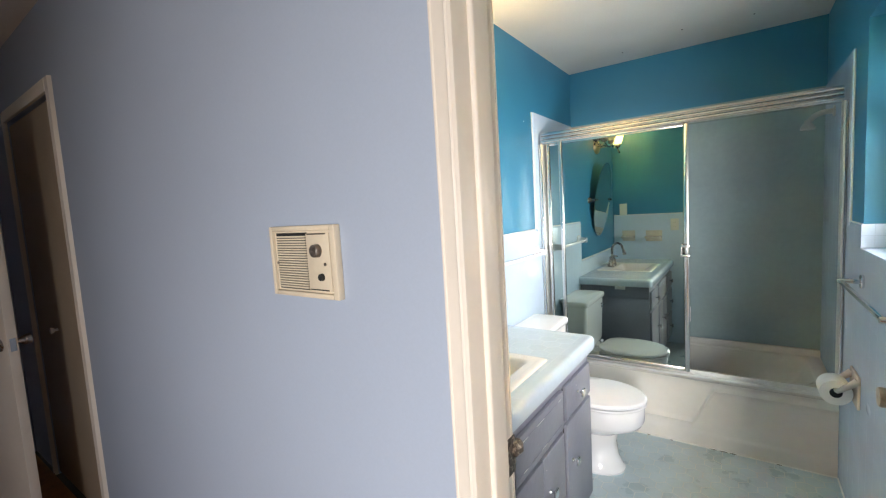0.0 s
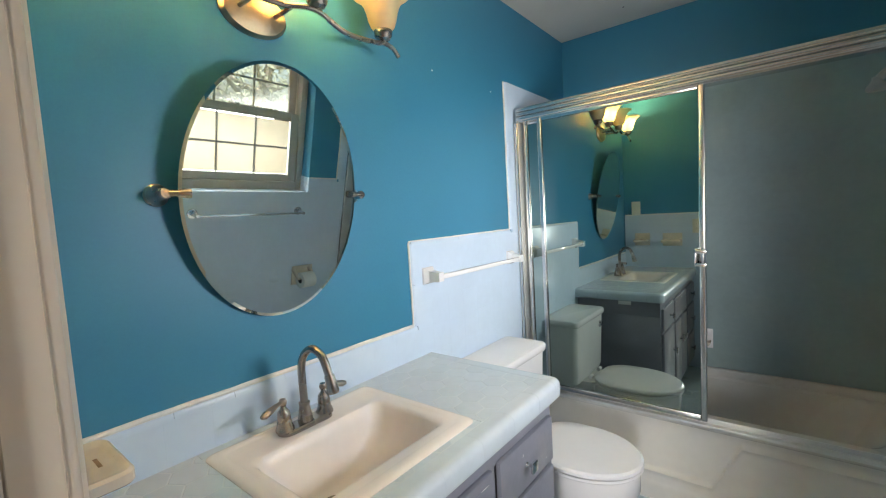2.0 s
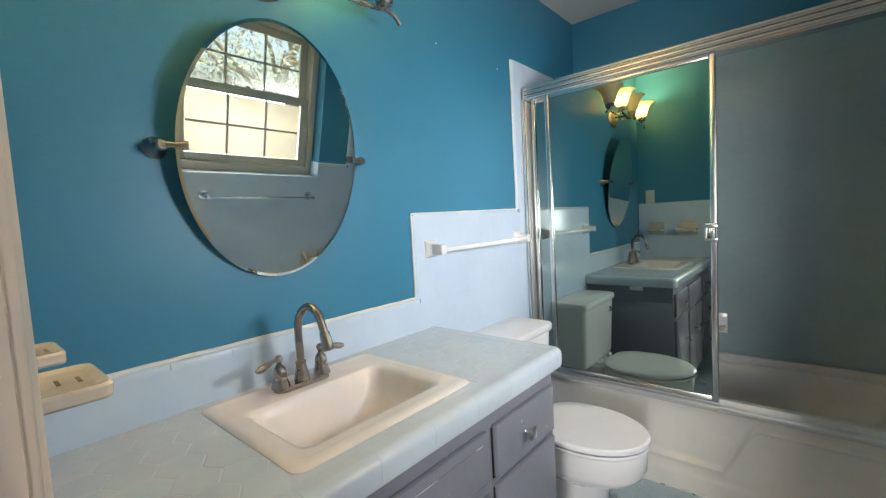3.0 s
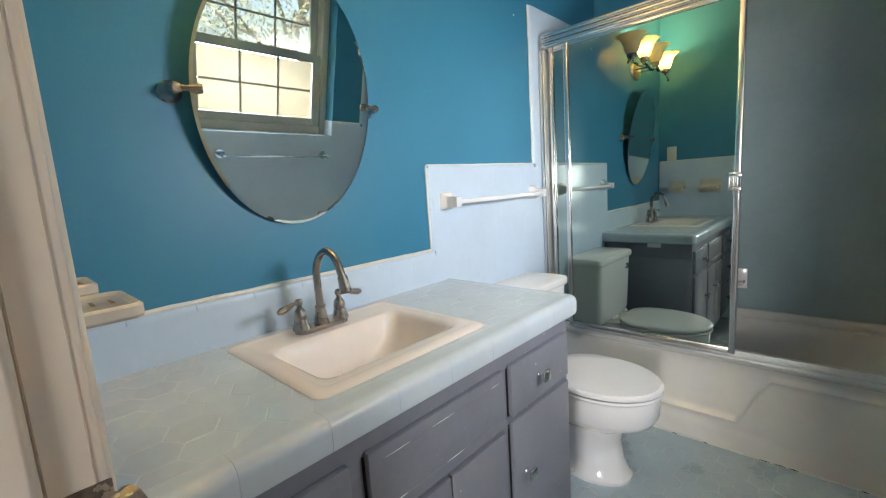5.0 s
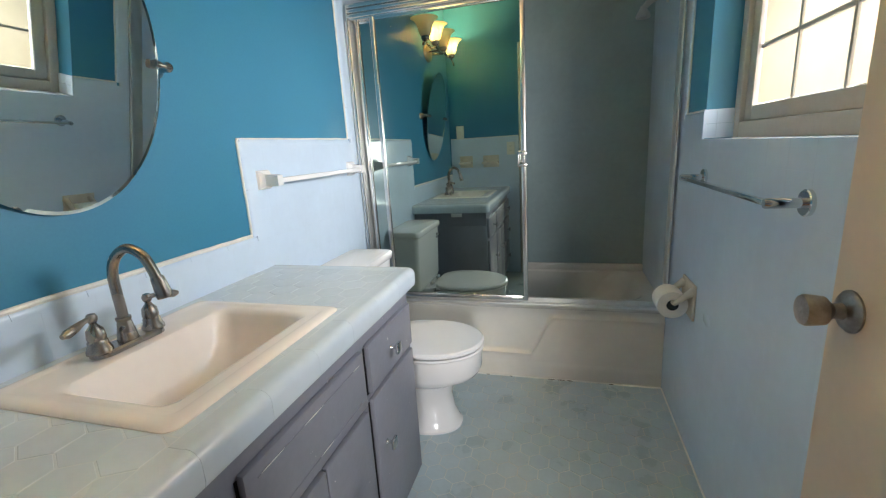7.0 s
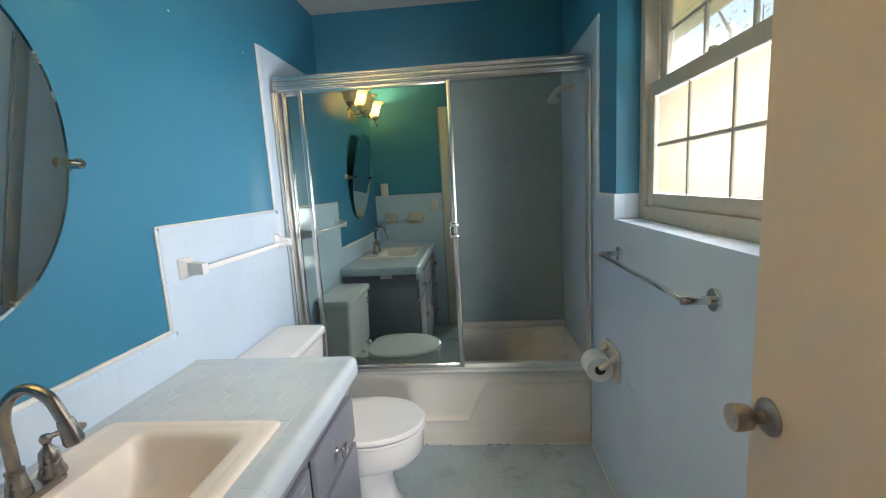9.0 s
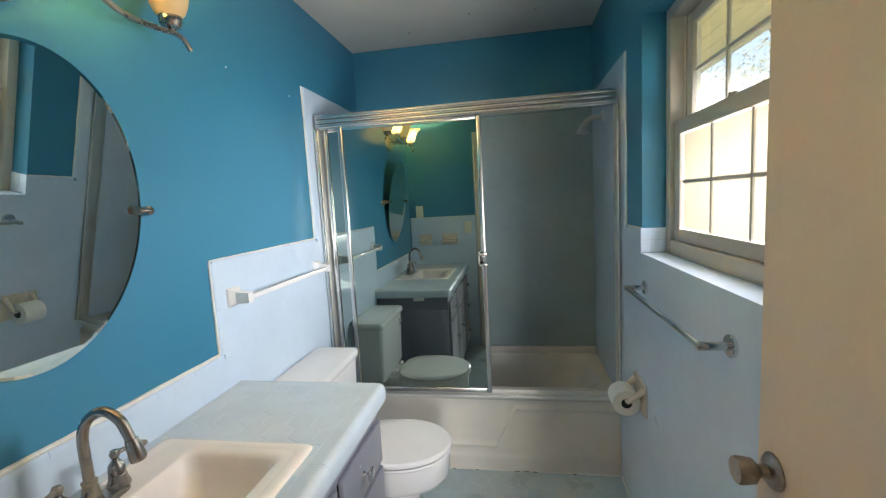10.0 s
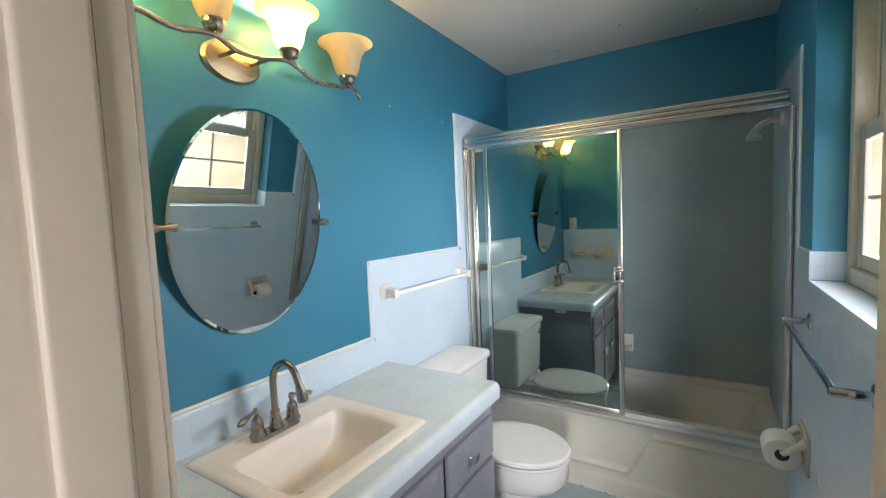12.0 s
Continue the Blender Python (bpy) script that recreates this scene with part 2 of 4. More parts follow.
def join(bm, b):
    if bm is None:
        return b
    me = bpy.data.meshes.new("tmp")
    b.to_mesh(me)
    b.free()
    bm.from_mesh(me)
    bpy.data.meshes.remove(me)
    return bm


def loft(loops, close_start=True, close_end=True, bm=None):
    """Skin closed loops of equally many points."""
    b = bmesh.new()
    rows = [[b.verts.new(p) for p in loop] for loop in loops]
    n = len(rows[0])
    for a, c in zip(rows, rows[1:]):
        for i in range(n):
            b.faces.new((a[i], a[(i + 1) % n], c[(i + 1) % n], c[i]))
    if close_start:
        b.faces.new(rows[0])
    if close_end:
        b.faces.new(rows[-1])
    return join(bm, b)


def lathe(profile, at, axis="z", n=24, bm=None, sx=1.0, sy=1.0):
    """Turn (radius, height) pairs round an axis through at."""
    at = Vector(at)
    loops = []
    for r, h in profile:
        loop = []
        for i in range(n):
            a = 2 * math.pi * i / n
            u, v = r * math.cos(a) * sx, r * math.sin(a) * sy
            p = {"z": (u, v, h), "x": (h, u, v), "-x": (-h, u, v), "y": (u, h, v), "-y": (u, -h, v)}[axis]
            loop.append(at + Vector(p))
        loops.append(loop)
    return loft(loops, bm=bm)


def tube(points, radius, n=12, bm=None, closed_ends=True):
    pts = [Vector(p) for p in points]
    loops = []
    up = Vector((0, 0, 1))
    for i, p in enumerate(pts):
        d = (pts[min(i + 1, len(pts) - 1)] - pts[max(i - 1, 0)]).normalized()
        ref = up if abs(d.dot(up)) < 0.9 else Vector((0, 1, 0))
        if i == 0:
            u = (ref - d * ref.dot(d)).normalized()
        else:
            u = (u - d * u.dot(d)).normalized()
        v = d.cross(u)
        r = radius[i] if isinstance(radius, (list, tuple)) else radius
        loops.append([p + (u * math.cos(2 * math.pi * k / n) + v * math.sin(2 * math.pi * k / n)) * r for k in range(n)])
    return loft(loops, closed_ends, closed_ends, bm)


def smooth_path(points, steps=6):
    """Catmull-Rom through the points."""
    p = [Vector(q) for q in points]
    p = [p[0] * 2 - p[1]] + p + [p[-1] * 2 - p[-2]]
    out = []
    for i in range(1, len(p) - 2):
        for s in range(steps):
            t = s / steps
            out.append(0.5 * ((2 * p[i]) + (p[i + 1] - p[i - 1]) * t + (2 * p[i - 1] - 5 * p[i] + 4 * p[i + 1] - p[i + 2]) * t * t + (3 * p[i] - p[i - 1] - 3 * p[i + 1] + p[i + 2]) * t ** 3))
    return out + [p[-2]]


def rrect(cx, cy, hx, hy, r, z, n=6):
    """Rounded rectangle loop in a level plane."""
    pts = []
    for sx, sy, a0 in ((1, 1, 0), (-1, 1, 90), (-1, -1, 180), (1, -1, 270)):
        for k in range(n + 1):
            a = radians(a0 + 90 * k / n)
            pts.append(Vector((cx + sx * (hx - r) + r * math.cos(a), cy + sy * (hy - r) + r * math.sin(a), z)))
    return pts


def oval(cx, cy, rx, ry, z, n=40, power=2.0):
    pts = []
    for i in range(n):
        a = 2 * math.pi * i / n
        c, s = math.cos(a), math.sin(a)
        pts.append(Vector((cx + rx * math.copysign(abs(c) ** (2 / power), c), cy + ry * math.copysign(abs(s) ** (2 / power), s), z)))
    return pts


def wall_panel(bm, axis, a, b, rects):
    """Boxes between planes a and b on an axis; rects are (u0, u1, z0, z1)."""
    for u0, u1, z0, z1 in rects:
        if axis == "x":
            bx(a, b, u0, u1, z0, z1, bm=bm)
        else:
            bx(u0, u1, a, b, z0, z1, bm=bm)
    return bm

# ---- structure ----
# bathroom: x -1.13..0.412, y 0.957..3.678; bedroom to the south of the door wall
CEIL_Z = 2.49
DX0, DX1, DTOP = -0.405, 0.352, 2.06
CX0, CX1, CTOP = -3.44, -2.585, 2.12
WY0, WY1, WZ0, WZ1 = 1.745, 2.655, 1.207, 2.14

solid("floor", bx(-1.25, 0.60, 0.886, 3.80, -0.12, -0.0012), FGROUT, "pale blue-grey grout bed under hexagon floor tiles", "floor", kind="structure")
solid("bedroom_floor_base", bx(-4.1, 1.7, -2.85, 0.886, -0.12, -0.012), DARKGREY, "subfloor under the oak boards", "floor", kind="structure")
solid("ceiling", bx(-1.25, 0.60, 0.886, 3.80, CEIL_Z, CEIL_Z + 0.1), CEIL, "off-white painted plaster bathroom ceiling", "ceiling", kind="structure")
solid("bedroom_ceiling", bx(-4.1, 1.7, -2.85, 0.886, CEIL_Z + 0.02, CEIL_Z + 0.12), CEIL, "off-white painted bedroom ceiling", "ceiling", kind="structure")

wall_west = solid("wall_west", bx(-1.25, -1.13, 0.957, 3.678, 0, CEIL_Z), BLUE, "teal blue painted wall behind vanity and toilet", "wall", kind="structure")
wall_north = solid("wall_north", bx(-1.25, 0.60, 3.678, 3.80, 0, CEIL_Z), BLUE, "dark teal wall above the tiled tub surround", "wall", kind="structure")
wall_east = solid("wall_east", wall_panel(bmesh.new(), "x", 0.412, 0.60, [(0.957, WY0, 0, CEIL_Z), (WY1, 3.678, 0, CEIL_Z), (WY0, WY1, 0, WZ0), (WY0, WY1, WZ1, CEIL_Z)]), BLUE, "teal blue wall with a deep window opening", "wall", kind="structure")
wall_south = solid("wall_south", wall_panel(bmesh.new(), "y", 0.886, 0.957, [(-1.25, DX0, 0, CEIL_Z), (DX1, 0.60, 0, CEIL_Z), (DX0, DX1, DTOP, CEIL_Z)]), BLUE, "teal blue wall round the bathroom doorway", "wall", kind="structure")
wall_bedroom_north = solid("wall_bedroom_north", wall_panel(bmesh.new(), "y", 0.830, 0.886, [(-4.1, CX0, 0, 2.51), (CX1, DX0, 0, 2.51), (DX1, 1.7, 0, 2.51), (CX0, CX1, CTOP, 2.51), (DX0, DX1, DTOP, 2.51)]), LAV, "pale lavender grey painted bedroom wall", "wall", kind="structure")
solid("wall_bedroom_west", wall_panel(bmesh.new(), "x", -4.1, -3.95, [(-2.7, 0.830, 0, 2.51)]), LAV, "pale lavender grey painted bedroom wall", "wall", kind="structure")
solid("wall_bedroom_east", wall_panel(bmesh.new(), "x", 1.55, 1.7, [(-2.7, 0.830, 0, 2.51)]), LAV, "pale lavender grey painted bedroom wall", "wall", kind="structure")
solid("wall_bedroom_south", wall_panel(bmesh.new(), "y", -2.85, -2.7, [(-4.1, 0.65, 0, 2.51), (1.55, 1.7, 0, 2.51), (0.65, 1.55, 0, 0.8), (0.65, 1.55, 2.0, 2.51)]), LAV, "unseen pale lavender grey wall with an assumed window opening", "wall", kind="structure")
solid("wall_closet", wall_panel(bmesh.new(), "y", 0.90, 0.95, [(-3.55, -2.35, 0, 2.3)]), DARKGREY, "plain closet back, coloured dark for the shadow behind its door", "wall", kind="structure")

# ---- doorway trim ----
JX = -0.385


def casing(x0, x1, y_wall, out, z0, z1, name="trim"):
    """Moulded casing board: flat field with a rounded bead along each edge."""
    n = 18
    loops = []
    for z in (z0, z1):
        loop = []
        for i in range(n + 1):
            u = i / n
            h = 0.011 + 0.007 * max(0.0, math.sin(math.pi * min(1, u / 0.28))) + 0.004 * u
            if u > 0.8:
                h = 0.016 - 0.010 * ((u - 0.8) / 0.2) ** 2
            if u < 0.3:
                h *= 0.08 + 0.92 * math.sin(math.pi / 2 * u / 0.3)
            loop.append((x0 + (x1 - x0) * u, y_wall + out * h, z))
        loop.append((x1, y_wall, z))
        loop.append((x0, y_wall, z))
        loops.append([Vector(p) for p in loop])
    return loft(loops)


door_frame = thing("door_frame", (JX, 0.886, 0), "cream painted wooden door frame with worn edges", "door frame", kind="structure")
part("jamb", bx(DX0, JX, 0.817, 0.968, 0, DTOP, 0.003), TRIM, door_frame)
part("jamb", bx(0.336, DX1, 0.817, 0.968, 0, DTOP, 0.003), TRIM, door_frame)
part("head", bx(JX, 0.336, 0.817, 0.968, DTOP - 0.02, DTOP, 0.003), TRIM, door_frame)
part("stop", bx(JX - 0.004, JX + 0.010, 0.868, 0.9285, 0, DTOP - 0.02, 0.0068, 5), TRIM, door_frame)
part("stop", bx(0.324, 0.336, 0.876, 0.924, 0, DTOP - 0.02, 0.004), TRIM, door_frame)
part("stop", bx(JX + 0.012, 0.324, 0.876, 0.924, DTOP - 0.032, DTOP - 0.02, 0.004), TRIM, door_frame)
# Strips carry the shadow and grime of the frame's grooves in their colour
part("paint_seam", bx(JX - 0.001, JX + 0.0012, 0.9300, 0.9308, 0, DTOP - 0.02), SEAM, door_frame, "brown strip for the shadowed, grimy gap behind the door stop")
part("paint_seam", bx(JX - 0.001, JX + 0.0008, 0.9587, 0.9595, 0, DTOP - 0.02), SEAM, door_frame, "thin brown strip along the seam at the jamb edge")
part("casing", casing(-0.438, JX - 0.004, 0.830, -1, 0, DTOP + 0.05), TRIM, door_frame)
part("casing", casing(0.40, 0.340, 0.830, -1, 0, DTOP + 0.05), TRIM, door_frame)
part("head_casing", bx(JX, 0.340, 0.814, 0.830, DTOP - 0.01, DTOP + 0.05, 0.004), TRIM, door_frame)
part("casing", casing(-0.472, JX - 0.004, 0.957, 1, 0.0, DTOP + 0.05), TRIM, door_frame)
part("head_casing", bx(JX, 0.340, 0.957, 0.973, DTOP - 0.01, DTOP + 0.05, 0.004), TRIM, door_frame)
strike = part("strike_plate", bx(JX, JX + 0.003, 0.917, 0.969, 0.930, 1.008, 0.001), STRIKE, door_frame, "tarnished steel strike plate")
part("lip", tube([(JX + 0.001, 0.962, 0.978), (JX + 0.004, 0.972, 0.978), (JX - 0.001, 0.980, 0.978)], 0.016, 10), STRIKE, door_frame)

# bathroom door, open against the east wall
door_1 = thing("door_1", (0.35, 0.975, 0.012), "cream painted flush door standing open along the tiled wall", "door", kind="structure")
part("door_slab", bx(0.330, 0.364, 0.985, 1.648, 0.012, 2.03, 0.003), DOORP, door_1)
knob = part("door_knob", lathe([(0.0, 0.0), (0.032, 0.0), (0.032, 0.003), (0.027, 0.008), (0.013, 0.012), (0.011, 0.024), (0.016, 0.029), (0.0215, 0.034), (0.0232, 0.046), (0.0242, 0.058), (0.022, 0.062), (0.007, 0.063), (0.0, 0.061)], (0.330, 1.598, 0.971), "-x", 28), SATIN, door_1, "worn satin steel door knob")
part("latch_plate", bx(0.338, 0.356, 1.646, 1.650, 0.93, 1.00, 0.001), SATIN, door_1)
part("rear_knob", lathe([(0, 0), (0.034, 0), (0.034, 0.004), (0.014, 0.012), (0.020, 0.020), (0.026, 0.030), (0.0, 0.036)], (0.364, 1.592, 0.965), "x", 20), SATIN, door_1)
for z in (0.25, 1.02, 1.80):
    part("hinge", lathe([(0, 0), (0.006, 0), (0.006, 0.09), (0, 0.09)], (0.345, 0.978, z), "z", 10), SATIN, door_1)

# closet and bedroom door beyond the bedroom wall
closet = thing("closet_frame", (CX1, 0.830, 0), "cream painted closet door frame", "door frame", kind="structure")
part("casing", casing(CX1 + 0.06, CX1, 0.830, -1, 0, CTOP + 0.06), TRIM, closet)
part("casing", casing(CX0 - 0.06, CX0, 0.830, -1, 0, CTOP + 0.06), TRIM, closet)
part("head_casing", bx(CX0, CX1, 0.813, 0.830, CTOP, CTOP + 0.06, 0.004), TRIM, closet)
door_2 = thing("door_2", (-2.9, 0.85, 0.02), "tan painted flush closet door, shut", "door", kind="structure")
part("door_slab", bx(CX0 + 0.01, CX1 - 0.01, 0.835, 0.868, 0.02, CTOP - 0.02, 0.003), CLOSET, door_2)
part("knob", lathe([(0, 0), (0.008, 0), (0.007, 0.012), (0.016, 0.024), (0.017, 0.032), (0.0, 0.036)], (-3.02, 0.835, 0.96), "-y", 18), WHITE, door_2, "small white porcelain knob")
door_3 = thing("door_3", (-2.79, 0.60, 0.012), "white painted bedroom door standing open", "door", kind="structure")


def turned(bm, angle, pivot):
    bmesh.ops.rotate(bm, verts=bm.verts, cent=pivot, matrix=Matrix.Rotation(radians(angle), 3, "Z"))
    return bm


PIV = (-2.75, 0.61, 0)
part("door_slab", turned(bx(-3.49, -2.73, 0.590, 0.630, 0.012, 2.04, 0.003), 14, PIV), TRIM, door_3)
part("latch_plate", turned(bx(-2.731, -2.728, 0.599, 0.621, 0.95, 1.01), 14, PIV), CHROME, door_3)
for s, nm in ((1, "y"), (-1, "-y")):
    part("door_knob", turned(lathe([(0, 0), (0.032, 0), (0.030, 0.006), (0.012, 0.010), (0.012, 0.03), (0.022, 0.05), (0.026, 0.07), (0.0, 0.075)], (-2.795, 0.61 + s * 0.02, 0.98), nm, 20), 14, PIV), NICKEL, door_3, "polished nickel knob")

# intercom in the bedroom wall
ic = thing("wall_intercom", (-0.815, 0.8300, 1.295), "aged ivory plastic intercom panel with speaker grille", "intercom")
IX0, IX1, IZ0, IZ1 = -0.941, -0.704, 1.296, 1.461
part("backplate", bx(IX0 + 0.012, IX1 - 0.012, 0.8210, 0.8300, IZ0 + 0.01, IZ1 - 0.01), PLASTIC, ic)
for a in ((IX0 + 0.012, IX1 - 0.018, IZ0, IZ0 + 0.012), (IX0 + 0.012, IX1 - 0.018, IZ1 - 0.012, IZ1), (IX0, IX0 + 0.012, IZ0, IZ1), (IX1 - 0.018, IX1, IZ0, IZ1)):
    part("frame", bx(a[0], a[1], 0.8120, 0.8300, a[2], a[3], 0.003), PLASTIC, ic)
# Black sheet added as the shadow between the slats
part("speaker_mesh", bx(IX0 + 0.018, -0.807, 0.8205, 0.8215, IZ0 + 0.016, IZ1 - 0.016), BLACKM, ic)
for i in range(21):
    z = IZ0 + 0.020 + i * 0.0059
    part("slat", bx(IX0 + 0.020, -0.808, 0.8155, 0.8205, z, z + 0.0036), PLASTIC, ic)
part("panel", bx(-0.806, IX1 - 0.024, 0.8160, 0.8210, IZ0 + 0.018, IZ1 - 0.018, 0.001), PLASTIC, ic)
part("slot", bx(-0.800, IX1 - 0.034, 0.8145, 0.8170, IZ1 - 0.021, IZ1 - 0.0185), BLACKM, ic)
part("slot", bx(-0.800, IX1 - 0.034, 0.8145, 0.8170, IZ0 + 0.0185, IZ0 + 0.021), BLACKM, ic)
part("volume_knob", lathe([(0, 0), (0.015, 0), (0.014, 0.012), (0.011, 0.014), (0, 0.013)], (-0.768, 0.8160, 1.404), "-y", 22), KNOBM, ic, "dark metal volume knob")
part("selector_knob", lathe([(0, 0), (0.0085, 0), (0.0075, 0.007), (0, 0.008)], (-0.758, 0.8160, 1.345), "-y", 18), BLACKM, ic, "small black selector knob")
for x, z in ((-0.744, 1.374), (-0.915, 1.374)):
    part("screw", lathe([(0, 0), (0.004, 0), (0.003, 0.002), (0, 0.002)], (x, 0.8145, z), "-y", 10), SATIN, ic)

# ---- window ----
win = thing("window_1", (0.52, 2.2, WZ0), "putty coloured double-hung window with frosted lower sash", "window", kind="structure")
FX = 0.50
for y0, y1 in ((WY1 - 0.045, WY1), (WY0, WY0 + 0.045)):
    part("window_frame", bx(FX, 0.598, y0, y1, WZ0 + 0.008, WZ1, 0.003), SASHM, win)
part("window_frame", bx(FX, 0.598, WY0 + 0.045, WY1 - 0.045, WZ1 - 0.04, WZ1, 0.003), SASHM, win)
part("window_sill", bx(FX, 0.598, WY0 + 0.045, WY1 - 0.045, WZ0 + 0.008, WZ0 + 0.062, 0.006), SASHM, win)
part("track", bx(0.548, 0.554, WY1 - 0.051, WY1 - 0.0455, WZ0 + 0.06, WZ1 - 0.04), TRIM, win)


def sash(parent, x0, x1, y0, y1, z0, z1, stile, bottom, top, pane, label):
    """A sash of six panes with its stiles, rails and muntins."""
    part("stile", bx(x0, x1, y1 - stile, y1, z0, z1, 0.003), SASHM, parent)
    part("stile", bx(x0, x1, y0, y0 + stile, z0, z1, 0.003), SASHM, parent)
    part("rail", bx(x0, x1, y0 + stile, y1 - stile, z0, z0 + bottom, 0.003), SASHM, parent)
    part("rail", bx(x0, x1, y0 + stile, y1 - stile, z1 - top, z1, 0.003), SASHM, parent)
    gy0, gy1, gz0, gz1 = y0 + stile, y1 - stile, z0 + bottom, z1 - top
    xm = (x0 + x1) / 2
    w, h = (gy1 - gy0) / 3, (gz1 - gz0) / 2
    for i in (1, 2):
        part("muntin", bx(xm - 0.007, xm + 0.007, gy0 + i * w - 0.006, gy0 + i * w + 0.006, gz0, gz1, 0.002), SASHM, parent)
    for i in range(3):
        part("muntin", bx(xm - 0.007, xm + 0.007, gy0 + i * w + 0.006, gy0 + (i + 1) * w - 0.006, gz0 + h - 0.006, gz0 + h + 0.006, 0.002), SASHM, parent)
    for i in range(3):
        for j in range(2):
            ob = part("pane", bx(xm - 0.0015, xm + 0.0015, gy0 + i * w + 0.004, gy0 + (i + 1) * w - 0.004, gz0 + j * h + 0.004, gz0 + (j + 1) * h - 0.004), pane, parent, label)
            ob.visible_shadow = False


sash(win, 0.515, 0.545, WY0 + 0.047, WY1 - 0.047, 1.270, 1.722, 0.053, 0.047, 0.052, FROST, "frosted privacy glass")
sash(win, 0.556, 0.584, WY0 + 0.047, WY1 - 0.047, 1.675, 2.098, 0.053, 0.050, 0.042, CLEAR, "clear glass")
part("latch", lathe([(0, 0), (0.014, 0), (0.012, 0.012), (0, 0.014)], (0.530, 2.2, 1.722), "z", 14), SATIN, win, "brass sash latch")

# ---- bathtub ----
tub = thing("bathtub", (-0.36, 3.34, 0), "cream enamelled alcove bathtub with an embossed apron", "bathtub")


def apron_depth(x, z):
    """Raised plinth of the apron: low to the west, stepping up to the rim in the east."""
    t = max(0.0, min(1.0, (x + 0.238) / 0.115))
    t = t * t * (3 - 2 * t) * 0.35 + t * 0.65
    edge = 0.147 + t * (0.362 - 0.147)
    d = (edge - z) / 0.020
    step = max(0.0, min(1.0, 0.5 + d))
    foot = max(0.0, min(1.0, (0.095 - z) / 0.02))
    bead_ = math.exp(-((edge - 0.004 - z) / 0.013) ** 2)
    return 0.010 * step * step * (3 - 2 * step) + 0.009 * bead_ + 0.005 * foot


def tub_shell():
    b = bmesh.new()
    nx, nz = 300, 56
    X0, X1 = -1.118, 0.402
    grid = []
    for j in range(nz + 1):
        z = 0.395 * j / nz
        row = []
        for i in range(nx + 1):
            x = X0 + (X1 - X0) * i / nx
            row.append(b.verts.new((x, 3.012 - apron_depth(x, z), z)))
        grid.append(row)
    for prof in ((3.000, 0.402), (2.992, 0.410), (2.989, 0.416), (2.992, 0.421), (3.000, 0.424), (3.055, 0.426)):
        grid.append([b.verts.new((X0 + (X1 - X0) * i / nx, prof[0], prof[1])) for i in range(nx + 1)])
    for r0, r1 in zip(grid, grid[1:]):
        for i in range(nx):
            b.faces.new((r0[i], r0[i + 1], r1[i + 1], r1[i]))
    return b


part("apron", tub_shell(), TUBM, tub)
cx, cy = -0.358, 3.366
loops = [rrect(cx, cy, 0.760, 0.312, 0.02, 0.426), rrect(cx, cy, 0.70, 0.262, 0.10, 0.428), rrect(cx, cy, 0.685, 0.250, 0.11, 0.418),
         rrect(cx - 0.010, cy, 0.662, 0.238, 0.14, 0.36), rrect(cx - 0.035, cy, 0.615, 0.225, 0.16, 0.24), rrect(cx - 0.060, cy, 0.565, 0.205, 0.16, 0.13), rrect(cx - 0.075, cy, 0.52, 0.18, 0.15, 0.085), rrect(cx - 0.080, cy, 0.46, 0.13, 0.12, 0.07)]
part("basin", loft(loops, False, True), TUBM, tub)
part("back_rim", bx(-1.118, 0.402, 3.63, 3.669, 0.42, 0.468, 0.008), TUBM, tub)

# ---- sliding shower doors ----
enc = thing("shower_enclosure", (-0.36, 2.99, 0.426), "sliding tub doors in polished aluminium, one panel mirrored", "shower door")


def header():
    """Top track with three rounded ribs along its face."""
    prof = [(3.030, 1.876), (3.030, 1.948), (2.965, 1.948)]
    for k in range(3):
        zc = 1.936 - 0.022 * k
        for a in range(7):
            t = math.pi * a / 6
            prof.append((2.963 - 0.010 * math.sin(t), zc + 0.0105 * math.cos(t)))
    prof += [(2.966, 1.876)]
    return loft([[Vector((x, y, z)) for y, z in prof] for x in (-1.100, 0.386)])


part("top_track", header(), ALU, enc)
part("bottom_track", bx(-1.118, 0.402, 2.965, 3.032, 0.427, 0.440, 0.004), JAMBM, enc)
part("bottom_track_lip", bx(-1.10, 0.385, 2.990, 2.996, 0.440, 0.462, 0.001), JAMBM, enc)
for x0, x1 in ((-1.118, -1.090), (0.386, 0.402)):
    part("side_jamb", bx(x0, x1, 2.962, 3.030, 0.440, 1.876, 0.004), JAMBM, enc)
    part("side_bead", bx(x0 + 0.010, x1 - 0.005, 2.954, 2.962, 0.440, 1.876, 0.003), ALU, enc)


def panel(x0, x1, y, name):
    p = part(name, bx(x0 + 0.020, x1 - 0.020, y - 0.002, y + 0.002, 0.478, 1.862), DOORMIRROR, enc, "dark mirrored glass panel")
    for a, b2 in ((x0, x0 + 0.024), (x1 - 0.024, x1)):
        part("stile", bx(a, b2, y - 0.011, y + 0.009, 0.455, 1.880, 0.005, 3), ALU, p)
    part("rail", bx(x0 + 0.024, x1 - 0.024, y - 0.008, y + 0.008, 0.455, 0.480, 0.004), ALU, p)
    part("rail", bx(x0 + 0.024, x1 - 0.024, y - 0.008, y + 0.008, 1.862, 1.880, 0.004), ALU, p)
    return p


front = panel(-0.985, -0.245, 2.973, "mirror_panel")
rear = panel(-1.082, -0.342, 3.008, "rear_panel")
hd = part("pull_handle", bx(-0.284, -0.275, 2.930, 2.964, 1.132, 1.208, 0.003), ALU, front, "chrome pull handle")
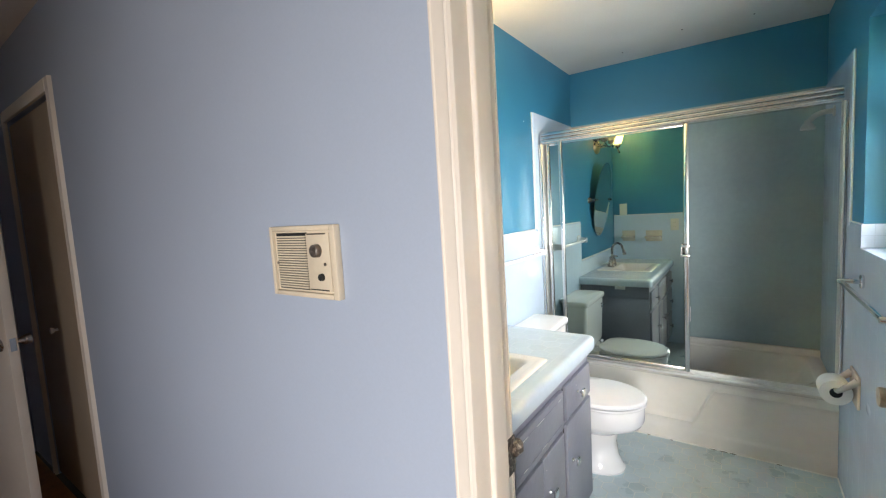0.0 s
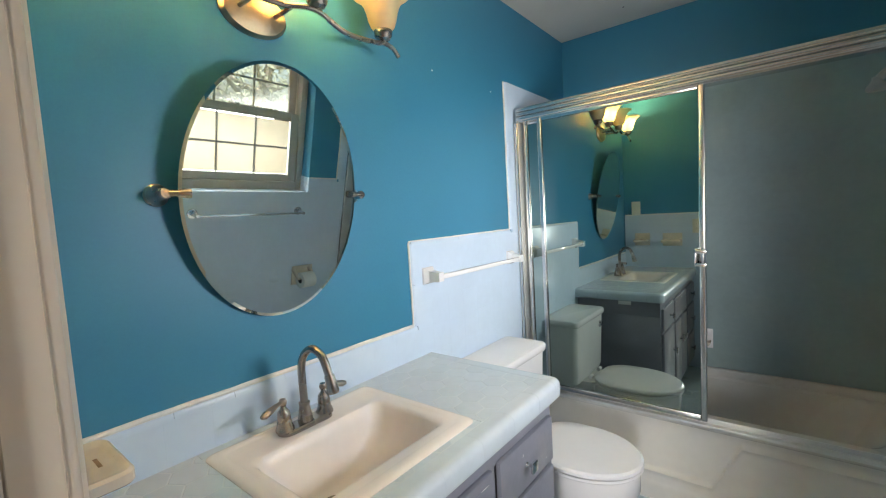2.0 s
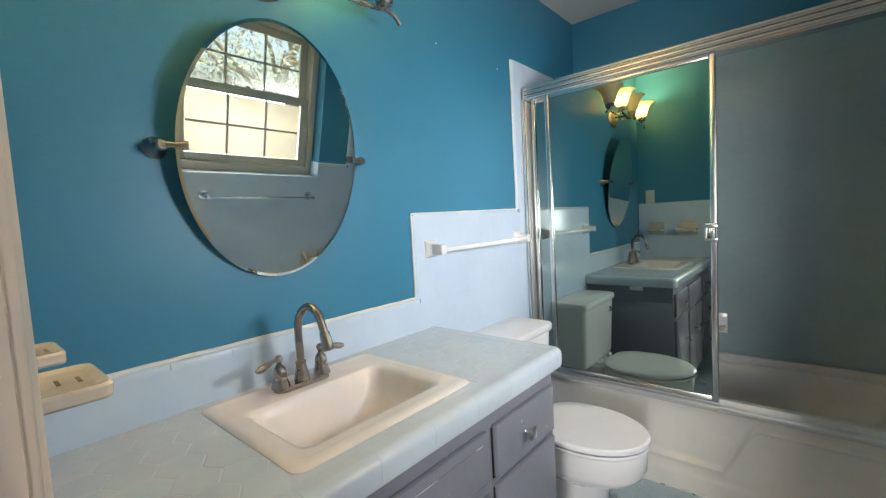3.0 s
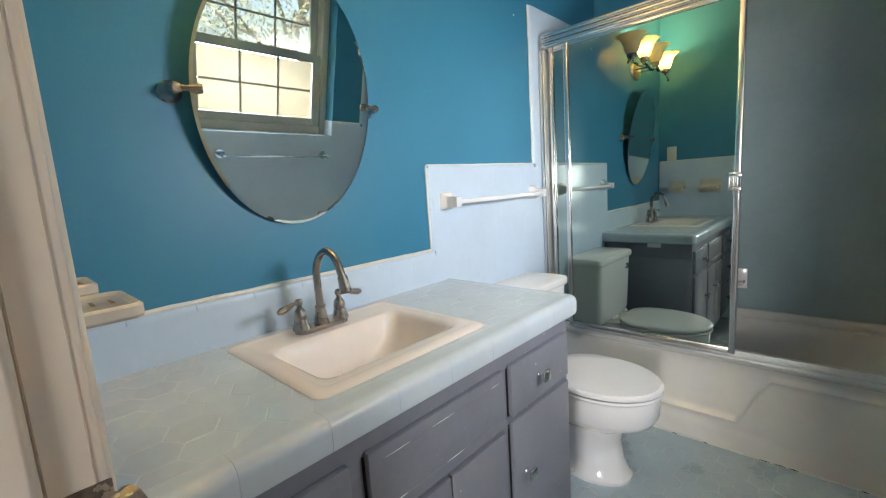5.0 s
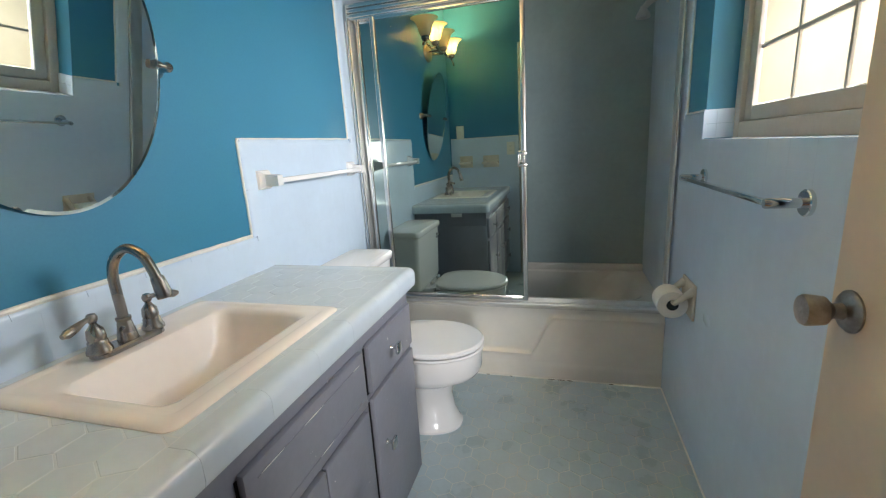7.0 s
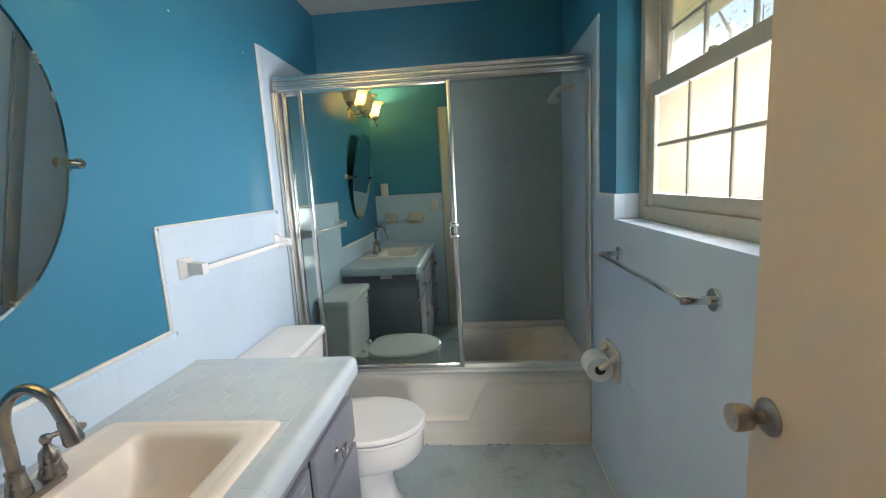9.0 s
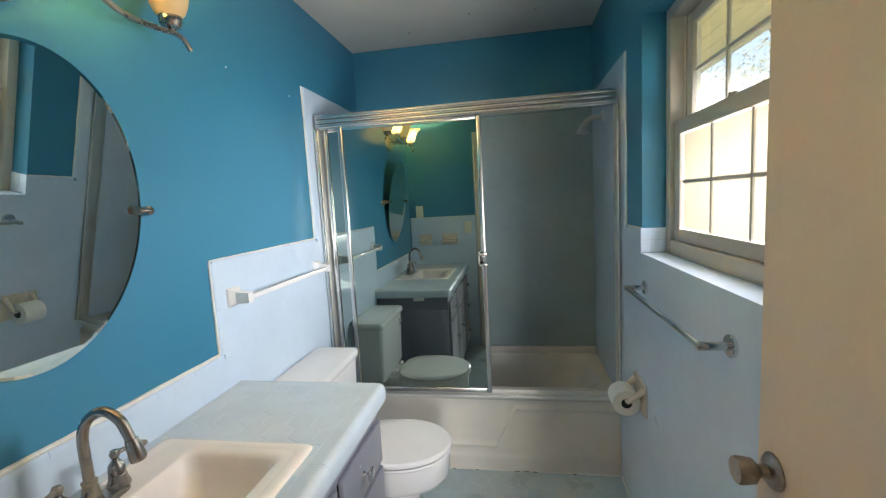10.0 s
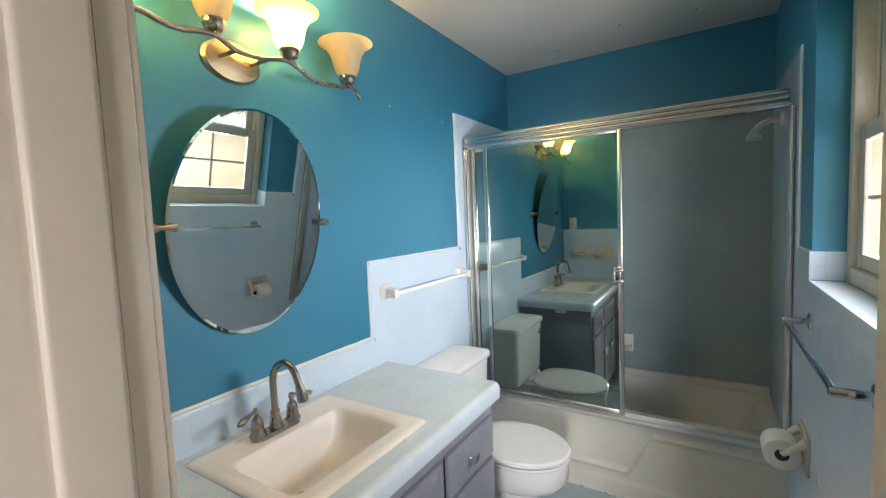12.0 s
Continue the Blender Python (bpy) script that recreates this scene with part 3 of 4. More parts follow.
for z in (1.142, 1.196):
    part("pull_post", bx(-0.280, -0.238, 2.928, 2.938, z - 0.007, z + 0.007, 0.002), ALU, front)
part("pull_post", bx(-0.257, -0.248, 2.930, 2.964, 1.132, 1.208, 0.003), ALU, front)

# shower arm on the east tile, soap dish on the north tile
sh = thing("shower_fixture", (0.404, 3.30, 1.88), "white shower head on a short bent arm", "shower head")
part("flange", lathe([(0, 0), (0.030, 0), (0.028, 0.006), (0.012, 0.010), (0, 0.010)], (0.404, 3.34, 1.885), "-x", 20), DULLW, sh)
part("arm", tube(smooth_path([(0.400, 3.34, 1.885), (0.360, 3.34, 1.884), (0.325, 3.34, 1.872), (0.300, 3.34, 1.848)]), 0.014), DULLW, sh)
part("head", lathe([(0, 0.0), (0.015, 0.0), (0.017, -0.014), (0.030, -0.034), (0.034, -0.046), (0.031, -0.052), (0.0, -0.052)], (0.294, 3.34, 1.852), "z", 20), DULLW, sh)

# ---- vanity ----
van = thing("vanity_cabinet", (-0.85, 1.56, 0), "grey painted wooden vanity cabinet with worn edges", "cabinet")
VF = -0.592
part("carcass", bx(-1.119, VF, 0.977, 2.160, 0.085, 0.690, 0.002), GREY, van)
part("end_panel", bx(-1.119, VF, 2.142, 2.160, 0.690, 0.790), GREY, van)
part("end_panel", bx(-1.119, VF, 0.977, 0.995, 0.690, 0.790), GREY, van)
part("front_rail", bx(VF - 0.018, VF, 0.995, 2.142, 0.690, 0.790), GREY, van)
part("toe_kick", bx(-1.119, VF - 0.06, 0.977, 2.150, 0.0, 0.085), GREY, van)


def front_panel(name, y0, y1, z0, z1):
    # Black strip showing past the panel, put there as the gap's shadow
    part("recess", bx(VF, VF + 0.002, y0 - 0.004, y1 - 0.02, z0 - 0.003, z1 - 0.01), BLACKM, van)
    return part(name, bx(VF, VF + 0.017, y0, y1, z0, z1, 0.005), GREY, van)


def worn_line(owner, y0, y1, z):
    """Routed line along a panel with its paint worn through in places."""
    rnd = random.Random(round(z * 1000))
    part("routed_line", bx(VF + 0.0165, VF + 0.0184, y0, y1, z - 0.0016, z + 0.0016, 0.0007), GREY, owner)
    y = y0 + rnd.uniform(0.0, 0.03)
    while y < y1 - 0.03:
        ln = min(rnd.uniform(0.02, 0.09), y1 - y)
        part("paint_chip", tube([(VF + 0.0178, y, z + 0.0012), (VF + 0.0184, y + ln * 0.5, z + 0.0015), (VF + 0.0178, y + ln, z + 0.0012)], [0.0003, 0.0009, 0.0003], 6), EDGE, owner, "worn pale edge")
        y += ln + rnd.uniform(0.03, 0.14)


def small_knob(owner, y, z):
    b = lathe([(0, 0), (0.008, 0), (0.0055, 0.004), (0.0050, 0.015), (0.0065, 0.018), (0, 0.018)], (VF + 0.017, y, z), "x", 16)
    bx(VF + 0.036, VF + 0.046, y - 0.016, y + 0.016, z - 0.016, z + 0.016, 0.0035, bm=b)
    part("knob", b, CHROME, owner, "square chrome knob")


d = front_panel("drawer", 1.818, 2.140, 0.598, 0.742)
small_knob(d, 1.962, 0.668)
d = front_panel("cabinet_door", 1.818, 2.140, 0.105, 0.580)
small_knob(d, 1.872, 0.408)
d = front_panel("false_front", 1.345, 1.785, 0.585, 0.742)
worn_line(d, 1.375, 1.760, 0.716)
worn_line(d, 1.375, 1.760, 0.612)
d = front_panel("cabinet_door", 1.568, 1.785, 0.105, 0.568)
small_knob(d, 1.618, 0.42)
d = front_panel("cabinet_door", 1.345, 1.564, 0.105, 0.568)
small_knob(d, 1.515, 0.42)
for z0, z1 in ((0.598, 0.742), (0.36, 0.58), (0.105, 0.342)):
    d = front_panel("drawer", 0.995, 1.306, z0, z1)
    worn_line(d, 1.02, 1.285, z1 - 0.026)
    small_knob(d, 1.15, (z0 + z1) / 2)
lab = solid("paper_label", bx(-0.845, -0.765, 2.1605, 2.1625, 0.758, 0.788, 0.001), PAPER, "torn white paper label stuck under the counter end", "label")

# counter: rounded tile edge round a field of hexagon tiles, with a hole for the sink
CT0, CT1, CY0, CY1 = -1.119, -0.562, 0.967, 2.205
ctr = thing("vanity_countertop", (-0.85, 1.58, 0.765), "pale grey-blue tiled vanity countertop with rounded edge tiles", "countertop")
SX0, SX1, SY0, SY1 = -1.086, -0.636, 1.292, 1.806


def counter_base():
    b = bmesh.new()
    top = 0.8506
    for r in ((CT0, SX0 + 0.01, CY0, CY1 - 0.02), (SX1 - 0.01, CT1 - 0.03, CY0, CY1 - 0.02), (SX0 + 0.01, SX1 - 0.01, CY0, SY0 + 0.01), (SX0 + 0.01, SX1 - 0.01, SY1 - 0.01, CY1 - 0.02)):
        bx(r[0], r[1], r[2], r[3], 0.792, top, bm=b)
    return b


part("grout_bed", counter_base(), CGROUT, ctr)


def edge_profile(depth):
    """Cross-section of a V-cap tile: (inwards from the edge, height)."""
    pts = [(0.055, 0.851), (0.030, 0.8515)]
    for k in range(7):
        a = math.pi / 2 * k / 6
        pts.append((0.022 - 0.022 * math.sin(a), 0.8305 + 0.022 * math.cos(a)))
    pts += [(0.0, 0.803), (0.003, 0.793), (0.008, 0.790), (0.055, 0.790)]
    return pts


def edge_run(axis, a, b2):
    """One edge tile along y on the front, or along x on the north end."""
    prof = edge_profile(0)
    loops = []
    for e, inset in ((a, 0), (b2, 0)):
        if axis == "y":
            loops.append([Vector((CT1 - d0, e, z)) for d0, z in prof])
        else:
            loops.append([Vector((e, CY1 - d0, z)) for d0, z in prof])
    return loft(loops)


y = CY0
while y < CY1 - 0.056:
    y1 = min(y + 0.152, CY1 - 0.056)
    part("edge_tile", edge_run("y", y, y1 - 0.0006), CTILE, ctr)
    y = y1
x = CT0
while x < CT1 - 0.056:
    x1 = min(x + 0.152, CT1 - 0.056)
    part("edge_tile", edge_run("x", x, x1 - 0.0006), CTILE, ctr)
    x = x1


def corner_tile():
    prof = edge_profile(0)
    loops = [[Vector((CT1 - 0.0555, CY1 - d0, z)) for d0, z in prof]]
    r = 0.03
    for k in range(7):
        a = math.pi / 2 * k / 6
        loop = []
        for d0, z in prof:
            if d0 < r:
                rad = r - d0
                loop.append(Vector((CT1 - r + rad * math.sin(a), CY1 - r + rad * math.cos(a), z)))
            else:
                loop.append(Vector((CT1 - max(r, d0 * (k / 6) + r * (1 - k / 6)), CY1 - max(r, d0 * (1 - k / 6) + r * (k / 6)), z)))
        loops.append(loop)
    loops.append([Vector((CT1 - d0, CY1 - 0.0555, z)) for d0, z in prof])
    return loft(loops)


part("corner_tile", corner_tile(), CTILE, ctr)

# sink
sink = thing("bathroom_sink", (-0.86, 1.55, 0.85), "cream porcelain drop-in rectangular sink", "sink")
sx, sy, hx, hy = (SX0 + SX1) / 2, (SY0 + SY1) / 2, (SX1 - SX0) / 2, (SY1 - SY0) / 2
bxc, bhx = (-0.962 - 0.706) / 2, (0.962 - 0.706) / 2
loops = [rrect(sx, sy, hx, hy, 0.024, 0.846), rrect(sx, sy, hx, hy, 0.024, 0.8525), rrect(sx, sy, hx - 0.004, hy - 0.004, 0.024, 0.8558), rrect(sx, sy, hx - 0.012, hy - 0.012, 0.024, 0.8580),
         rrect(sx, sy, hx - 0.026, hy - 0.026, 0.022, 0.8586), rrect(sx, sy, hx - 0.032, hy - 0.032, 0.022, 0.8566), rrect(sx, sy, hx - 0.036, hy - 0.036, 0.022, 0.8560),
         rrect(bxc, sy, bhx + 0.016, 0.212, 0.034, 0.8556), rrect(bxc, sy, bhx + 0.006, 0.201, 0.034, 0.8525), rrect(bxc, sy, bhx, 0.194, 0.034, 0.844),
         rrect(bxc + 0.001, sy, bhx - 0.006, 0.186, 0.036, 0.822), rrect(bxc + 0.003, sy, bhx - 0.014, 0.170, 0.042, 0.785), rrect(bxc - 0.002, sy - 0.006, bhx - 0.026, 0.146, 0.048, 0.748), rrect(bxc - 0.010, sy - 0.018, bhx - 0.044, 0.115, 0.058, 0.726), rrect(bxc - 0.022, sy - 0.034, bhx - 0.068, 0.075, 0.050, 0.714), rrect(bxc - 0.036, sy - 0.048, bhx - 0.095, 0.033, 0.030, 0.708)]
part("basin", loft(loops, False, True), CREAM, sink)
dr = part("drain", lathe([(0, 0.004), (0.017, 0.004), (0.021, 0.003), (0.022, 0.0), (0.0, 0.0)], (bxc - 0.036, sy - 0.048, 0.7082), "z", 24), NICKEL, sink, "brushed nickel drain")

# faucet
fa = thing("faucet", (-1.012, 1.535, 0.858), "brushed nickel gooseneck faucet with two lever handles", "faucet")
FXC, FYC = -1.012, 1.531
part("deck_plate", loft([rrect(FXC, FYC, 0.028, 0.080, 0.027, 0.8585), rrect(FXC, FYC, 0.027, 0.079, 0.026, 0.866), rrect(FXC, FYC, 0.022, 0.074, 0.022, 0.870)]), NICKEL, fa)
spout = part("spout", tube(smooth_path([(FXC, FYC, 0.868), (FXC, FYC, 0.94), (FXC, FYC, 1.015), (FXC + 0.016, FYC + 0.002, 1.055), (FXC + 0.050, FYC + 0.006, 1.075), (FXC + 0.084, FYC + 0.010, 1.058), (FXC + 0.102, FYC + 0.012, 1.020), (FXC + 0.110, FYC + 0.013, 0.990)], 8), 0.0105, 16), NICKEL, fa)
part("spout_collar", lathe([(0.0, 0), (0.021, 0), (0.020, 0.008), (0.016, 0.030), (0.0135, 0.045), (0.0150, 0.048), (0.0150, 0.053), (0.011, 0.055), (0, 0.055)], (FXC, FYC, 0.868), "z", 20), NICKEL, spout)
part("spout_tip", tube([(FXC + 0.1055, FYC + 0.0125, 1.012), (FXC + 0.107, FYC + 0.0127, 1.006), (FXC + 0.115, FYC + 0.0137, 0.972), (FXC + 0.116, FYC + 0.0138, 0.966)], [0.0125, 0.0135, 0.0165, 0.0150], 16), NICKEL, spout)
for s in (-1, 1):
    hy0 = FYC + s * 0.062
    h = part("handle", lathe([(0, 0), (0.024, 0), (0.0235, 0.006), (0.018, 0.020), (0.0185, 0.024), (0.0165, 0.028), (0.0175, 0.034), (0.0155, 0.050), (0.008, 0.060), (0.006, 0.064), (0.0095, 0.070), (0.0105, 0.077), (0.0075, 0.084), (0, 0.086)], (FXC, hy0, 0.868), "z", 20), NICKEL, fa)
    part("lever", tube([(FXC + 0.002, hy0 + s * 0.006, 0.945), (FXC + 0.006, hy0 + s * 0.022, 0.943), (FXC + 0.010, hy0 + s * 0.040, 0.938), (FXC + 0.014, hy0 + s * 0.058, 0.934), (FXC + 0.016, hy0 + s * 0.068, 0.933)], [0.005, 0.006, 0.009, 0.0095, 0.005], 12), NICKEL, h)

# ---- toilet ----
toi = thing("toilet", (-0.75, 2.53, 0), "white two-piece china toilet, lid down", "toilet")
TY = 2.545
part("tank", loft([rrect(-0.998, TY, 0.088, 0.205, 0.03, 0.395), rrect(-0.998, TY, 0.094, 0.212, 0.03, 0.42), rrect(-0.998, TY, 0.104, 0.222, 0.03, 0.735)]), WHITE, toi)
part("tank_lid", loft([rrect(-0.998, TY, 0.108, 0.228, 0.03, 0.732), rrect(-0.998, TY, 0.114, 0.234, 0.03, 0.740), rrect(-0.998, TY, 0.115, 0.235, 0.03, 0.760), rrect(-0.998, TY, 0.110, 0.230, 0.03, 0.769), rrect(-0.998, TY, 0.095, 0.215, 0.03, 0.773)]), WHITE, toi)
part("flush_lever", tube([(-0.893, 2.39, 0.685), (-0.880, 2.39, 0.685), (-0.876, 2.40, 0.684), (-0.874, 2.45, 0.678)], [0.010, 0.009, 0.007, 0.007], 12), CHROME, toi, "chrome flush lever")


def lid_loop(grow, z, n=56):
    """Elongated lid outline: round towards the front, narrowing to a flat hinge end."""
    pts = []
    for i in range(n):
        a = 2 * math.pi * i / n
        c, s = math.cos(a), math.sin(a)
        if c >= 0:
            x, y = -0.640 + (0.232 + grow) * c, (0.184 + grow) * s
        else:
            q = abs(c)
            x = -0.640 - (0.205 + grow) * q ** 0.42
            y = (0.184 + grow) * math.copysign(abs(s) ** 0.34, s) * (1 - 0.30 * q ** 1.3)
        pts.append(Vector((x, TY + y, z)))
    return pts


def bowl_loop(xc, rx, ry, z, n=48, front=1.0):
    pts = []
    for i in range(n):
        a = 2 * math.pi * i / n
        c, s = math.cos(a), math.sin(a)
        x = xc + (rx * front * c if c > 0 else rx * math.copysign(abs(c) ** 0.7, c))
        pts.append(Vector((x, TY + ry * math.copysign(abs(s) ** 0.92, s), z)))
    return pts


part("bowl", loft([bowl_loop(-0.70, 0.180, 0.116, 0.0), bowl_loop(-0.70, 0.182, 0.118, 0.012), bowl_loop(-0.70, 0.172, 0.109, 0.022), bowl_loop(-0.70, 0.148, 0.094, 0.08), bowl_loop(-0.70, 0.138, 0.086, 0.16),
                   bowl_loop(-0.69, 0.140, 0.088, 0.21), bowl_loop(-0.668, 0.180, 0.138, 0.250), bowl_loop(-0.65, 0.218, 0.172, 0.278), bowl_loop(-0.645, 0.226, 0.180, 0.30), bowl_loop(-0.645, 0.229, 0.182, 0.37), bowl_loop(-0.645, 0.226, 0.180, 0.387)]), WHITE, toi)
part("bowl_deck", loft([rrect(-0.965, TY, 0.13, 0.10, 0.04, 0.29), rrect(-0.965, TY, 0.13, 0.125, 0.04, 0.36), rrect(-0.965, TY, 0.125, 0.12, 0.04, 0.394)]), WHITE, toi)
part("seat", loft([lid_loop(-0.002, 0.389), lid_loop(0.003, 0.394), lid_loop(0.001, 0.403)]), SEAT, toi)
part("lid", loft([lid_loop(-0.003, 0.406), lid_loop(0.004, 0.411), lid_loop(0.003, 0.421), lid_loop(-0.006, 0.428), lid_loop(-0.06, 0.431)]), SEAT, toi)
for s in (-1, 1):
    part("seat_hinge", lathe([(0, 0), (0.011, 0), (0.011, 0.035), (0, 0.035)], (-0.875, TY + s * 0.07 - 0.017, 0.415), "y", 12), SEAT, toi)
    part("bolt_cap", lathe([(0, 0), (0.014, 0), (0.013, 0.010), (0.006, 0.016), (0, 0.017)], (-0.72, TY + s * 0.108, 0.016), "z", 14), WHITE, toi)

# ---- oval pivot mirror ----
mir = thing("pivot_mirror", (-1.06, 1.54, 1.16), "frameless oval mirror tilted on nickel pivot brackets", "mirror")
MC = Vector((-1.075, 1.554, 1.489))
MA, MB, MTILT = 0.2575, 0.3445, 7.8


def mirror_pts(scale_in, dx):
    m = Matrix.Translation(MC) @ Matrix.Rotation(radians(MTILT), 4, "Y")
    return [m @ Vector((dx, (MA - scale_in) * math.cos(2 * math.pi * i / 96), (MB - scale_in) * math.sin(2 * math.pi * i / 96))) for i in range(96)]


part("mirror_glass", loft([mirror_pts(0.001, -0.003), mirror_pts(0, 0.0), mirror_pts(0.008, 0.0009)]), MIRROR, mir, smooth=False)
part("mirror_back", loft([mirror_pts(0.004, -0.006), mirror_pts(0.002, -0.0035)]), BLACKM, mir, smooth=False)
for s in (-1, 1):
    yb = MC.y + s * (MA + 0.028)
    br = part("bracket", lathe([(0, 0), (0.026, 0), (0.0265, 0.004), (0.023, 0.008), (0.0235, 0.012), (0.019, 0.019), (0.013, 0.028), (0.011, 0.040), (0.013, 0.047), (0.013, 0.056), (0.009, 0.061), (0, 0.062)], (-1.130, yb, MC.z), "x", 26), NICKEL, mir, "brushed nickel bracket")
    part("pivot", tube([(-1.076, yb, MC.z), (-1.074, yb - s * 0.012, MC.z), (-1.070, yb - s * 0.024, MC.z), (-1.066, yb - s * 0.046, MC.z), (-1.065, yb - s * 0.052, MC.z)], [0.010, 0.009, 0.0075, 0.0115, 0.0105], 16), NICKEL, br)

# ---- vanity light ----
vl = thing("vanity_light", (-1.13, 1.548, 1.985), "four-light brushed nickel wall lamp with amber glass shades", "wall lamp")
part("backplate", lathe([(0, 0), (1.0, 0), (1.0, 0.006), (0.90, 0.016), (0.5, 0.024), (0, 0.026)], (-1.130, 1.548, 1.985), "x", 40, sx=0.096, sy=0.064), PLATE, vl)
AX = -1.02
arm_pts = [(AX, 1.105, 1.955), (AX, 1.165, 1.985), (AX, 1.245, 2.000), (AX, 1.335, 1.988), (AX, 1.432, 2.004), (AX, 1.499, 1.980), (AX, 1.576, 1.982), (AX, 1.675, 2.000), (AX, 1.780, 1.968), (AX, 1.900, 1.974), (AX, 1.935, 1.982), (AX, 1.975, 1.974), (AX, 2.000, 1.952)]
part("arm", tube(smooth_path(arm_pts, 6), 0.0075, 12), NICKEL, vl)
for y0, z0 in ((1.50, 1.982), (1.60, 1.985)):
    part("stem", tube([(-1.118, y0, 1.985), (AX, y0, z0)], 0.006, 10), NICKEL, vl)
SHADES = ((1.190, 1.990, True), (1.436, 2.004, False), (1.680, 2.000, True), (1.934, 1.981, False))
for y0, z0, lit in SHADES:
    part("cup", lathe([(0, 0), (0.007, 0), (0.009, 0.006), (0.022, 0.011), (0.029, 0.022), (0.030, 0.036), (0.028, 0.042), (0, 0.042)], (AX, y0, z0), "z", 22), NICKEL, vl)
    outer = [(1.05 * r_, h_) for r_, h_ in ((0.028, 0.038), (0.037, 0.050), (0.044, 0.070), (0.049, 0.094), (0.056, 0.116), (0.070, 0.138), (0.086, 0.151), (0.094, 0.155))]
    inner = [(r - 0.003, h + (0.001 if i else 0.004)) for i, (r, h) in enumerate(outer)][::-1]
    part("shade", lathe(outer + inner, (AX, y0, z0), "z", 36), SHADE, vl, "amber glass bell shade, lit" if lit else "amber glass bell shade, unlit")
    part("bulb", lathe([(0, 0.045), (0.012, 0.046), (0.013, 0.060), (0.020, 0.076), (0.022, 0.090), (0.015, 0.104), (0, 0.108)], (AX, y0, z0), "z", 16), BULB if lit else WHITE, vl)

# ---- towel rails, paper holder, dishes, plates ----
tb = thing("towel_bar", (-1.12, 2.52, 1.165), "white ceramic towel bar on the pale blue tiles", "towel bar")
for y0 in (2.195, 2.860):
    part("post", loft([[Vector((-1.120, y0 + a * 0.032, 1.168 + b2 * 0.034)) for a, b2 in ((-1, -1), (1, -1), (1, 1), (-1, 1))],
                       [Vector((-1.112, y0 + a * 0.030, 1.168 + b2 * 0.032)) for a, b2 in ((-1, -1), (1, -1), (1, 1), (-1, 1))],
                       [Vector((-1.095, y0 + a * 0.017, 1.166 + b2 * 0.022)) for a, b2 in ((-1, -1), (1, -1), (1, 1), (-1, 1))],
                       [Vector((-1.046, y0 + a * 0.015, 1.164 + b2 * 0.018)) for a, b2 in ((-1, -1), (1, -1), (1, 1), (-1, 1))]]), WHITE, tb, smooth=False)
part("bar", bx(-1.066, -1.050, 2.200, 2.856, 1.154, 1.172, 0.002), WHITE, tb)

rod = thing("towel_rail", (0.404, 2.25, 1.09), "square chrome towel rail under the window sill", "towel rail")
for y0 in (1.905, 2.578):
    part("rosette", lathe([(0, 0), (0.028, 0), (0.028, 0.008), (0.026, 0.010), (0, 0.010)], (0.404, y0, 1.088), "-x", 26), CHROME, rod)
    part("post", lathe([(0, 0), (0.011, 0), (0.011, 0.068), (0.009, 0.072), (0, 0.072)], (0.396, y0, 1.088), "-x", 16), CHROME, rod)
part("rail", bx(0.326, 0.342, 1.897, 2.586, 1.082, 1.094, 0.002), CHROME, rod)

tp = thing("toilet_paper_holder", (0.404, 2.64, 0.56), "white ceramic toilet paper holder on the tiles", "paper holder")
part("plate", bx(0.394, 0.404, 2.565, 2.730, 0.545, 0.685, 0.004), SOAP, tp)
for y0 in (2.578, 2.704):
    part("horn", tube(smooth_path([(0.398, y0, 0.664), (0.384, y0, 0.652), (0.362, y0, 0.634), (0.340, y0, 0.614), (0.330, y0, 0.606)], 4), [0.018] + [0.017 - 0.0007 * k for k in range(15)] + [0.006], 12), SOAP, tp)
part("spindle", lathe([(0, 0), (0.009, 0), (0.009, 0.118), (0, 0.118)], (0.332, 2.582, 0.612), "y", 14), SOAP, tp)
roll = thing("toilet_paper_roll", (0.334, 2.64, 0.55), "nearly full white toilet paper roll on its holder", "toilet paper")
part("paper", lathe([(0.022, 0), (0.054, 0), (0.055, 0.003), (0.055, 0.097), (0.054, 0.100), (0.022, 0.100)], (0.332, 2.592, 0.598), "y", 36), PAPER, roll)
# Solid black plug stands in for the shadow inside the roll
part("core", lathe([(0, -0.001), (0.021, -0.001), (0.0215, 0.0), (0.0215, 0.100), (0.021, 0.101), (0, 0.101)], (0.332, 2.592, 0.598), "y", 28), BLACKM, roll, "black plug, coloured as the shadowed hole of the roll")


